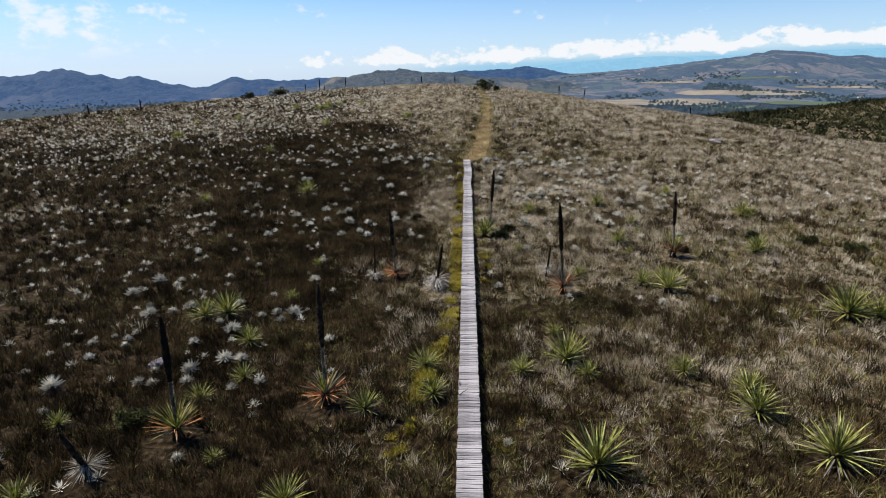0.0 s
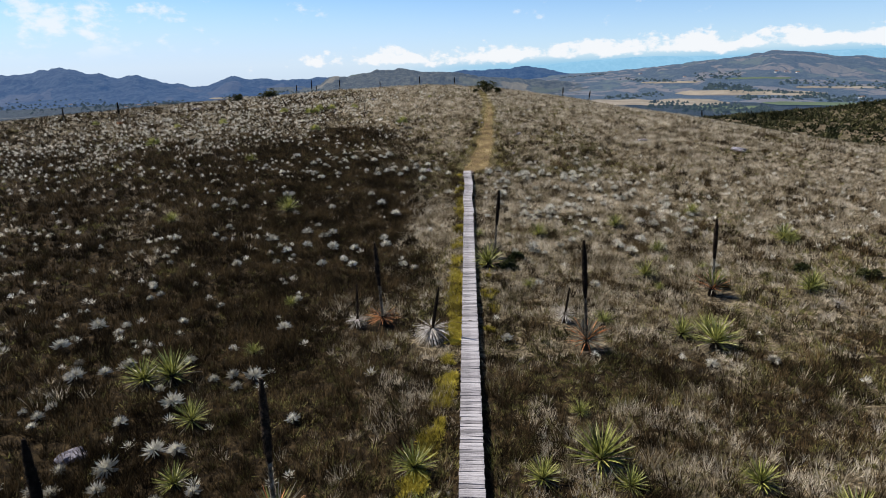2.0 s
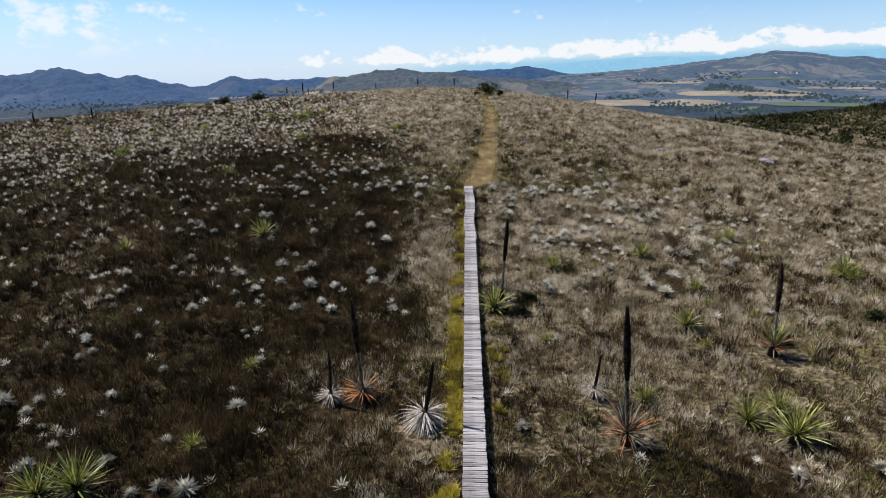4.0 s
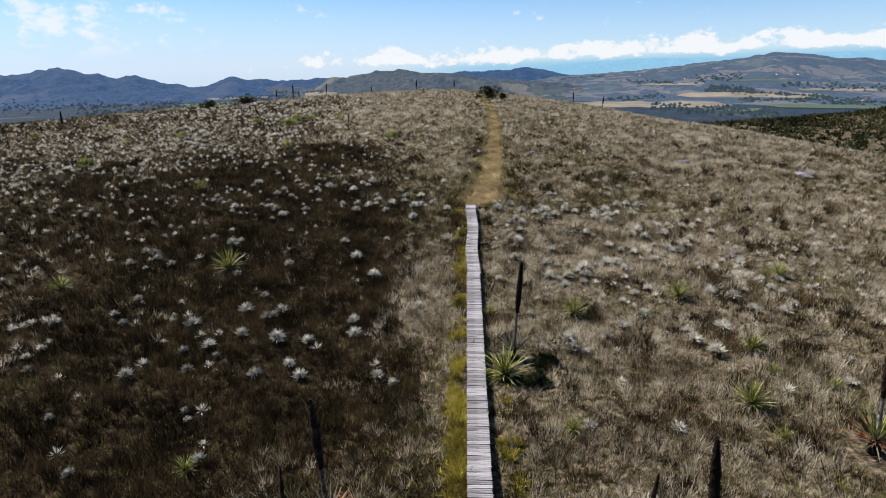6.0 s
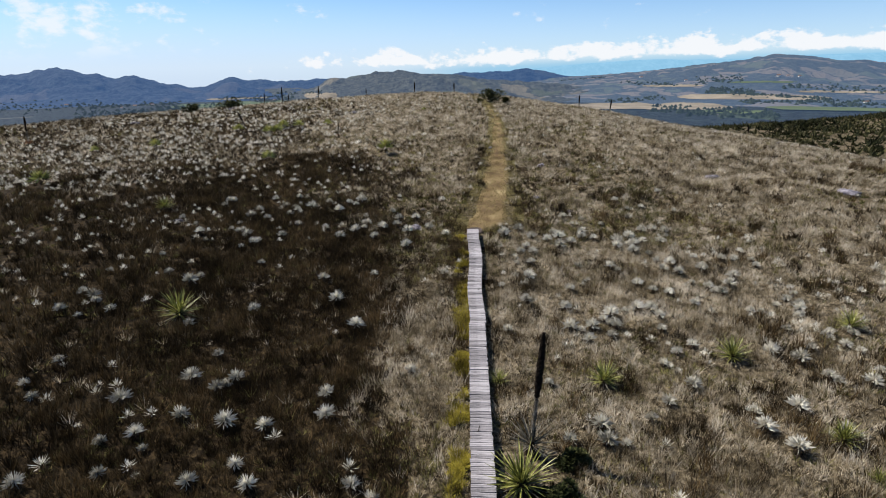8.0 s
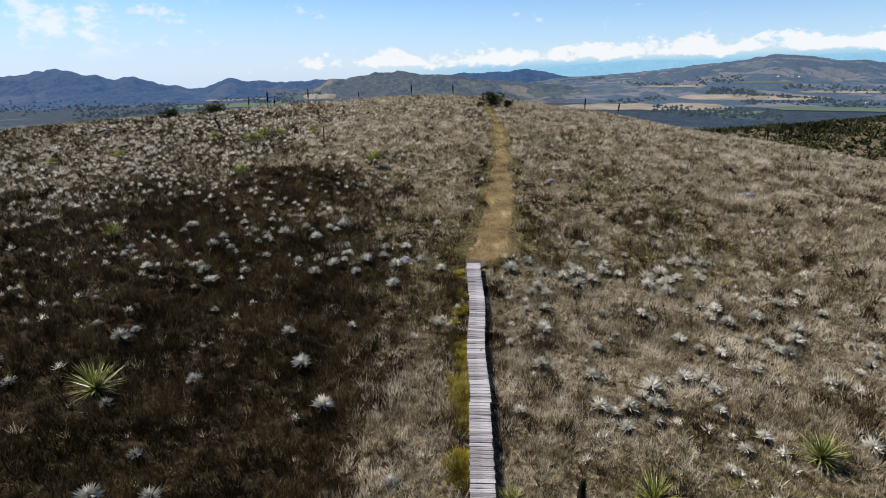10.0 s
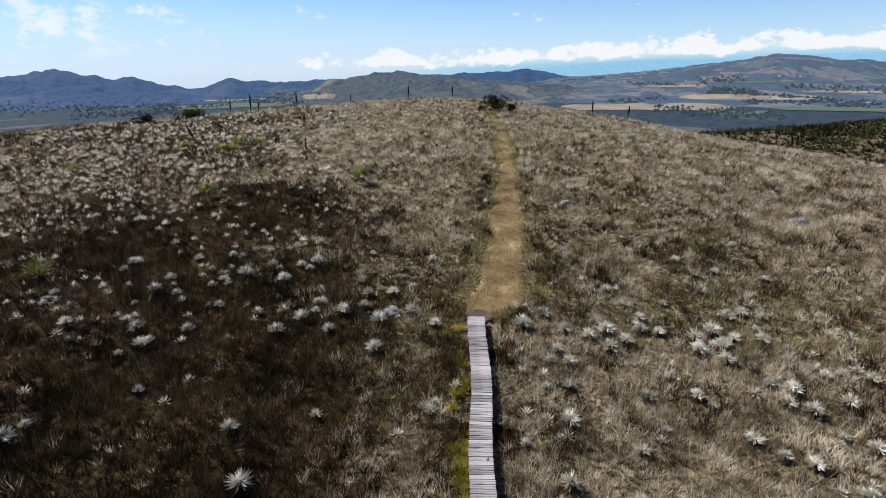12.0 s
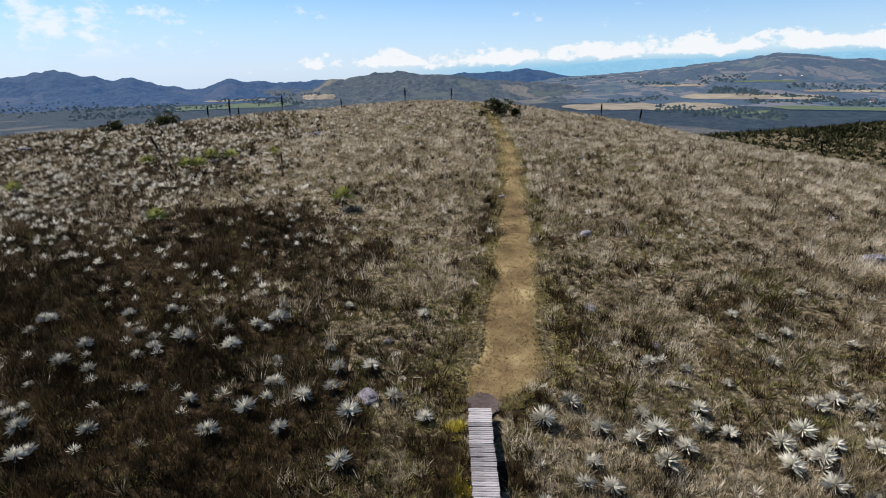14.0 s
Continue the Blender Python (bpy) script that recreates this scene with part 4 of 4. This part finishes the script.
def build_spiked():
    rng = np.random.default_rng(23)
    spiked(rng, -7.6, 14.9, 1.71, 3.65, 0.03, ["blade", "blade", "blade", "rust", "ashen"], "spiny green rosette with a tall dark seed spike")
    spiked(rng, -3.6, 16.5, 1.68, 3.85, 0.02, ["blade", "ashen", "rust", "rust"], "withering rosette with a tall dark seed spike")
    spiked(rng, -2.05, 28.2, 1.55, 3.4, -0.05, ["ashen", "rust", "rust"], "rust-orange dead rosette with a tall dark spike", 55, -10, 90)
    spiked(rng, -3.1, 28.1, 1.13, 1.7, 0.04, ["bleached", "ashen", "bleached"], "bleached dead rosette with a thin broken spike", 16, -44, 100, 0.5, 0.0, lift=0.25)
    spiked(rng, 0.0, 26.5, 1.6, 1.9, 0.16, ["bleached", "bleached", "bleached"], "bleached white dead rosette with a bent stump", 16, -48, 150, 0.7, 0.0, lift=0.32)
    spiked(rng, 5.75, 25.3, 1.75, 4.05, -0.07, ["ashen", "rust", "ashen", "rust"], "red-brown withering rosette with a tall dark spike", 84, -8, 100)
    spiked(rng, 5.5, 27.9, 1.1, 1.3, 0.12, ["bleached", "bleached"], "bleached dead rosette with a thin dark stump", 50, -36, 110, 0.5, 0.0, lift=0.25)
    spiked(rng, 12.9, 30.6, 1.91, 3.45, -0.05, ["blade", "ashen", "rust", "ashen"], "half-dead dark rosette with a tall dark spike", 84, 0, 100)
    spiked(rng, 3.45, 36.4, 1.6, 3.6, 0.07, ["ashen", "ashen"], "grey drying rosette with a tall dark spike beside the boardwalk", 84, 0, 76)
    spiked(rng, -9.3, 13.3, 1.15, 1.2, -0.45, ["ashen", "bleached", "ashen"], "collapsed bleached rosette with a leaning dark stump", 25, -36, 90, 0.8, 0.0, lift=0.25)
    spiked(rng, -38.7, 81.6, 1.0, 2.7, 0.04, ["rust", "rust"], "orange dead rosette with a dark spike on the slope", 60, 0, 40)
    for x, y, size in ((17.2, 28.3, 0.9), (8.2, 14.2, 0.5), (-12.4, 14.3, 0.6)):
        top = new("dead_rosette")
        sword_rosette(rng, top, 40, ["bleached", "ashen", "bleached"], 60, -10)
        settle(top, x, y, size, rng.uniform(0, 360), sink=-0.1)
        tagged(top, "small bleached dead rosette lying in the grass", "plant", "dead rosettes")
    for x, y, height, lean, thick in ((-18.6, 85.5, 1.6, -0.42, 0.9), (-21.1, 103, 1.5, 0.05, 0.8), (-18.5, 102, 2.1, 0.03, 0.9), (-17.9, 103, 1.1, 0.0, 0.7), (-15.6, 112, 1.9, 0.05, 0.9), (-8.5, 111, 1.1, 0.0, 0.7),
                                      (-2.3, 140, 2.2, 0.02, 1.2), (5.2, 137, 1.9, 0.0, 1.2), (26.4, 127, 1.9, 0.0, 1.2), (30.6, 123, 1.9, 0.12, 1.2), (45, 105, 1.7, -0.1, 1.0), (-7.9, 78.7, 1.5, 0.03, 0.5), (-47, 84, 1.9, 0.05, 0.9)):
        spiked(rng, x, y, 0.7, height, lean, ["ashen", "rust"], "dark dried seed spike standing on the upper slope", 60, 0, 24, thick, 0.34)


build_spiked()


# ---------------------------------------------------------------- shrubs, rocks and sticks
def leafy(rng, centres, spread, count, size):
    """Small leaves scattered through overlapping clumps."""
    c = np.asarray(centres, float)
    pick = rng.integers(0, len(c), count)
    d = rng.normal(0, 1, (count, 3))
    d /= np.linalg.norm(d, axis=1, keepdims=True)
    base = c[pick] + d * (spread * rng.uniform(0.45, 1.05, count) ** 0.5)[:, None] * [1, 1, 0.75]
    way = d + rng.normal(0, 0.5, (count, 3))
    way /= np.linalg.norm(way, axis=1, keepdims=True)
    length = size * rng.uniform(0.6, 1.3, count)
    return kites(base, way, length, length * 0.45, 0 * length)


def shrub(x, y, wide, high, label, seed):
    rng = np.random.default_rng(seed)
    top = new("shrub")
    centres = [(rng.normal(0, wide * 0.22), rng.normal(0, wide * 0.16), high * rng.uniform(0.3, 0.78)) for _ in range(13)]
    bm = bmesh.new()
    for cx, cy, cz in centres:
        way = Vector((cx, cy, cz))
        side = way.orthogonal().normalized()
        across = way.cross(side).normalized()
        low = [bm.verts.new((side * math.cos(q) + across * math.sin(q)) * 0.06) for q in (0, 2.1, 4.2)]
        upper = [bm.verts.new(way + (side * math.cos(q) + across * math.sin(q)) * 0.02) for q in (0, 2.1, 4.2)]
        for j in range(3):
            bm.faces.new((low[j], low[(j + 1) % 3], upper[(j + 1) % 3], upper[j]))
    part("branches", bm, M["bark"], top)
    v, f = leafy(rng, centres, high * 0.28, 3000, 0.1 + 0.06 * high)
    part("crown", arrays("crown", v, f, M["leaf"]), None, top, "dense dark green foliage")
    settle(top, x, y, 1.0, 0, sink=0.1)
    return tagged(top, label, "shrub")


shrub(9.2, 107.0, 2.1, 2.1, "dark rounded shrub on the hilltop beside the path", 3)
shrub(11.3, 108.0, 0.6, 0.9, "small dark shrub on the hilltop", 4)
shrub(7.6, 106.5, 0.8, 0.6, "small low shrub on the hilltop", 5)
shrub(-25.2, 102.0, 3.2, 1.6, "wide dark shrub on the brow of the hill", 6)
shrub(-29.8, 101.5, 2.8, 1.2, "low dark shrub on the brow of the hill", 7)
for k, (x, y, w, h) in enumerate(((20.8, 31.5, 1.1, 0.5), (18.5, 33.0, 0.8, 0.45), (22.0, 29.5, 1.2, 0.5), (3.9, 34.6, 1.0, 0.5), (-9.2, 15.6, 1.2, 0.5), (4.6, 36.0, 0.9, 0.5), (13.6, 31.6, 0.9, 0.4))):
    shrub(x, y, w, h, "low dark green bush in the grass", 40 + k)


def rock(x, y, wide, seed, label="grey lichen-spotted rock half sunk in the grass"):
    rng = np.random.default_rng(seed)
    bm = bmesh.new()
    bmesh.ops.create_icosphere(bm, subdivisions=3, radius=0.5)
    off = Vector(rng.uniform(-50, 50, 3))
    for v in bm.verts:
        k = 1 + 0.45 * noise.noise(v.co * 2.2 + off) + 0.16 * noise.noise(v.co * 6 + off)
        v.co = Vector((v.co.x * 1.15, v.co.y * 0.8, v.co.z * 0.48)) * k * wide * 0.8
    ob = part("rock", bm, M["rock"], m=pose(x, y, ground_z(x, y) + 0.07 * wide, 0, 0, rng.uniform(0, 360)))
    return tagged(ob, label, "rock", "rocks in the grass")


for k, (x, y, w) in enumerate(((-13.2, 18.1, 0.62), (9.1, 67.0, 0.8), (7.7, 60.5, 0.6), (20.9, 63.9, 1.2), (-0.2, 55.6, 0.85), (9.3, 58.1, 0.5), (0.2, 58.6, 0.4), (29.0, 61.0, 1.6), (5.8, 72.8, 0.45),
                               (-7.9, 92.0, 1.0), (-24.4, 100.0, 1.1), (12.4, 82.0, 0.6), (-10.3, 19.9, 0.9), (-14.5, 57.0, 0.6), (37.0, 84.0, 1.0), (-33.0, 92.0, 1.2))):
    rock(x, y, w, 60 + k)


def stick(x, y, z, length, turn, seed, label):
    rng = np.random.default_rng(seed)
    bm = bmesh.new()
    p, way, rows = Vector((0, 0, 0)), Vector((1, 0, 0)), []
    for k in range(7):
        r = 0.018 * (1 - k / 8)
        rows.append([bm.verts.new(p + Vector((0, math.cos(q), math.sin(q))) * r) for q in (0, 1.57, 3.14, 4.71)])
        way = (way + Vector((0, rng.normal(0, 0.25), rng.normal(0, 0.1)))).normalized()
        p = p + way * length / 6
    for a, b in zip(rows, rows[1:]):
        for j in range(4):
            bm.faces.new((a[j], a[(j + 1) % 4], b[(j + 1) % 4], b[j]))
    bm.faces.new(rows[0])
    bm.faces.new(rows[-1])
    tagged(part("twig", bm, M["twig"], m=pose(x, y, z, 0, 0, turn)), label, "twig")


def deck_z(y):
    ys = np.arange(-8, 56.1, 2.0)
    return float(np.interp(y, ys, land(board_x(ys), ys))) + LIFT


for y, dx, length, turn in ((16.1, -0.3, 0.5, 15), (27.4, -0.32, 0.42, 170), (27.6, -0.05, 0.3, -10), (36.9, -0.1, 0.35, 60), (47.0, 0.1, 0.3, 30), (16.7, -0.28, 0.3, 70)):
    stick(board_x(y) + dx, y, deck_z(y) + 0.04, length, turn, int(y * 10), "dark twig lying on the grey planks")


# ---------------------------------------------------------------- scrub on the spur, woods and farms in the valley
def build_scrub():
    rng = np.random.default_rng(9)
    n = 60000
    x, y = rng.uniform(30, 420, n), rng.uniform(95, 330, n)
    z = land(x, y)
    spur = np.exp(-(((x - 195) / 150) ** 2 + ((y - 202) / 66) ** 2))
    keep = (rng.uniform(0, 1, n) < spur * 1.5 * (0.3 + grain(x, y, 14, 41))) & (z < -5.5) & (x > 48)
    x, y, z = x[keep][:17000], y[keep][:17000], z[keep][:17000]
    size = rng.uniform(0.7, 2.0, len(x)) * (0.6 + 0.8 * grain(x, y, 9, 43))
    v, f = tufts(rng, x, y, z, size, 10, 1.25, 0.62, 0.1, 0.2)
    tagged(new("scrub", arrays("scrub", v, f, M["scrub"])), "dense dark scrub covering the spur beyond the hill", "scrub", kind="stuff")


build_scrub()


def spot_at(bearing, elevation):
    """Where the line of sight from the hill at that bearing and elevation meets the far country."""
    r = np.arange(500, 3400, 8.0)
    z = far_z(bearing, r)
    k = int(np.argmax(z > 10.4 + r * math.tan(radians(elevation))))
    return 1 + r[k] * math.sin(radians(bearing)), 20 + r[k] * math.cos(radians(bearing)), float(z[k])


def build_woods():
    rng = np.random.default_rng(31)
    places = []
    for b0, e0, b1, e1, count, fuzz in ((24.2, -2.75, 33.5, -3.25, 120, 0.06), (24.5, -2.5, 28, -2.75, 70, 0.1), (27, -3.5, 36, -3.4, 60, 0.07), (30, -2.2, 38, -2.6, 60, 0.15), (23, -1.9, 27, -1.6, 40, 0.15), (17, -1.9, 22, -2.1, 34, 0.08),
                                        (12, -1.65, 16, -1.4, 30, 0.03), (33, -3.7, 37.5, -3.6, 26, 0.06), (20, -4.2, 30, -4.6, 110, 0.2), (16, -3.6, 21, -3.2, 30, 0.1),
                                        (-29, -2.95, -22, -2.85, 80, 0.08), (-24, -3.2, -18, -3.1, 50, 0.08), (-19, -2.65, -12.5, -2.7, 70, 0.1), (-30, -3.5, -22, -3.4, 80, 0.12), (-16, -2.95, -11.5, -3.05, 60, 0.12), (-14, -2.35, -10, -2.4, 30, 0.06), (-37, -2.6, -28, -2.8, 90, 0.2)):
        for s in rng.uniform(0, 1, int(count * 1.6)):
            places.append(spot_at(b0 + (b1 - b0) * s, e0 + (e1 - e0) * s + rng.normal(0, fuzz)))
    p = np.array(places)
    h = rng.uniform(2.5, 5.5, len(p))
    n, k = len(p), 7
    v, f = [], []
    for low, high, wide in ((-0.1, 0.8, 0.95), (0.3, 1.0, 0.6)):
        a = np.arange(k)[None] * math.tau / k + rng.uniform(0, 6, (n, 1))
        r = wide * h[:, None] * rng.uniform(0.6, 1.4, (n, k))
        ring = np.stack([p[:, None, 0] + np.cos(a) * r, p[:, None, 1] + np.sin(a) * r, p[:, None, 2] + h[:, None] * (low + rng.uniform(-0.06, 0.14, (n, k)))], -1)
        tip = p + np.stack([rng.normal(0, 0.4, n), rng.normal(0, 0.4, n), h * high], 1)
        at = len(v) * n * (k + 1) + np.arange(n)[:, None] * (k + 1)
        j = np.arange(k)[None]
        f.append(np.stack([at + j, at + (j + 1) % k, at + k + 0 * j], -1).reshape(-1, 3))
        v.append(np.concatenate([ring, tip[:, None]], 1).reshape(-1, 3))
    v, f = np.concatenate(v), np.concatenate(f)
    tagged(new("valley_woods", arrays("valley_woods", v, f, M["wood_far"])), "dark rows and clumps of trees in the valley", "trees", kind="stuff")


build_woods()


# pasture colours, with a bluish glow painted in as haze
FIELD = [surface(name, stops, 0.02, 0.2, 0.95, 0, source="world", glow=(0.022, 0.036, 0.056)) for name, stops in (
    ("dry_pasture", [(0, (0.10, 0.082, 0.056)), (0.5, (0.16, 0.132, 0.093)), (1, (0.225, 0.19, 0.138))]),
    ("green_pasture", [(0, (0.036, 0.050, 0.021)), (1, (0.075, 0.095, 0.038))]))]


def field(b0, b1, e0, e1, kind, seed, label):
    """A field draped over the far country between two bearings and two elevations, with wavering edges."""
    rows = []
    for k in range(41):
        b = b0 + (b1 - b0) * k / 40
        pinch = min(1.0, k / 4, (40 - k) / 4)
        mid, half = (e0 + e1) / 2, (e1 - e0) / 2
        wave = (float(grain(b, 0, 1.6, seed)) - 0.5) * half * 0.9
        ends = [spot_at(b, mid + s * (half * (0.15 + 0.85 * pinch)) + wave * (1 if s > 0 else 0.4)) for s in (-1, 1)]
        r = np.linspace(*[math.hypot(q[0] - 1, q[1] - 20) for q in ends], 6)
        z = far_z(b, r)
        rows.append(np.stack([1 + r * math.sin(radians(b)), 20 + r * math.cos(radians(b)), z + 1.2], -1))
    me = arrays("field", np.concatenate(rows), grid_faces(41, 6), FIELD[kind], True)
    tagged(new("field", me), label, "field", kind="structure")


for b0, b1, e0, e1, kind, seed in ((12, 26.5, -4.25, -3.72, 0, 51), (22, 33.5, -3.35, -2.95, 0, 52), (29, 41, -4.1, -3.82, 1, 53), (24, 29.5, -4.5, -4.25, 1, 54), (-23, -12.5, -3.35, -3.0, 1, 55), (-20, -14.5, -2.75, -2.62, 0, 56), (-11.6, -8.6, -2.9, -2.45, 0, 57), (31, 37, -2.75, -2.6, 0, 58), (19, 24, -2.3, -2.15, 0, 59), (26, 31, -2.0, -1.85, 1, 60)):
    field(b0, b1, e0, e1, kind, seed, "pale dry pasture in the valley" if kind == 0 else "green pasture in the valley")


def farmhouse(bearing, elevation, turn, size):
    x, y, z = spot_at(bearing, elevation)
    size = size * 0.75
    top = new("farmhouse")
    bm = bmesh.new()
    prism(bm, (size, size * 0.6, size * 0.32), pose(0, 0, size * 0.16))
    part("wall", bm, M["white_wall"], top)
    bm = bmesh.new()
    l, d, h0, h1 = size * 0.55, size * 0.36, size * 0.3, size * 0.5
    v = [bm.verts.new(c) for c in ((-l, -d, h0), (l, -d, h0), (l, d, h0), (-l, d, h0), (-l, 0, h1), (l, 0, h1))]
    for q in ((0, 1, 5, 4), (2, 3, 4, 5), (0, 4, 3), (1, 2, 5), (3, 2, 1, 0)):
        bm.faces.new([v[i] for i in q])
    part("roof", bm, M["roof"], top)
    top.matrix_basis = pose(x, y, z - 0.3, 0, 0, turn)
    tagged(top, "white farmhouse with a low clay roof in the valley", "house", "farmhouses in the valley")


for bearing, elevation, turn, size in ((18.9, -1.45, 10, 14), (29.6, -1.5, 30, 16), (30.3, -1.45, -10, 12), (31.1, -1.5, 15, 12), (-25.6, -3.0, 0, 13), (-24.3, -2.95, 20, 12), (-26.6, -3.1, -15, 11), (-14.2, -2.9, 0, 12), (35.8, -3.45, 25, 12), (22.6, -1.75, 5, 10), (-30.5, -2.7, 12, 13)):
    farmhouse(bearing, elevation, turn, size)


# ---------------------------------------------------------------- the boardwalk's planks
def build_boardwalk():
    top = tagged(new("boardwalk"), "narrow grey weathered plank boardwalk across the grass", "boardwalk")
    rng = np.random.default_rng(2)
    for side in (-1, 1):
        for k in range(31):
            y0, y1 = -7.4 + 2 * k, -5.4 + 2 * k
            a = Vector((board_x(y0) + side * 0.24, y0, deck_z(y0) - 0.075))
            b = Vector((board_x(y1) + side * 0.24, y1, deck_z(y1) - 0.075))
            bm = bmesh.new()
            way = b - a
            prism(bm, (0.07, way.length, 0.11), Matrix.Translation((a + b) / 2) @ way.to_track_quat("Y", "Z").to_matrix().to_4x4())
            part("stringer", bm, M["beam"], top)
            bm = bmesh.new()
            prism(bm, (0.09, 0.09, 0.42), pose(a.x, a.y + 0.1, a.z - 0.22))
            part("post", bm, M["beam"], top)
    shapes = []
    for k in range(7):
        bm = bmesh.new()
        prism(bm, (WIDE * rng.uniform(0.985, 1.015), PITCH * rng.uniform(0.83, 0.93), 0.035))
        bmesh.ops.subdivide_edges(bm, edges=[e for e in bm.edges if abs((e.verts[0].co - e.verts[1].co).x) > 0.1], cuts=2)
        for v in bm.verts:
            v.co += Vector((0, rng.normal(0, 0.004), rng.normal(0, 0.004)))
        me = bpy.data.meshes.new("plank")
        bm.to_mesh(me)
        bm.free()
        me.materials.append(M["wood"])
        shapes.append(me)
    count = int((54.65 - 7.4) / PITCH)
    for k in range(count):
        y = 54.6 - k * PITCH
        slope = math.degrees(math.atan(deck_z(y + 0.5) - deck_z(y - 0.5)))
        bend = 0.05 * math.sin(y * 0.9) * (y > 44)
        part("plank", shapes[int(rng.integers(7))], None, top,
             m=pose(board_x(y) + rng.normal(0, 0.007) + bend, y, deck_z(y) + rng.normal(0, 0.003), slope + rng.normal(0, 0.8), rng.normal(0, 0.7), -3.3 + rng.normal(0, 0.7)))

    bm = bmesh.new()
    for k in range(count, count + 86):
        y = 54.6 - k * PITCH
        prism(bm, (WIDE, PITCH * 0.93, 0.035), pose(board_x(y) + rng.normal(0, 0.007), y, deck_z(y), 0, 0, -3.3))
    tagged(part("planks", bm, M["wood"], top), kind="stuff")


build_boardwalk()
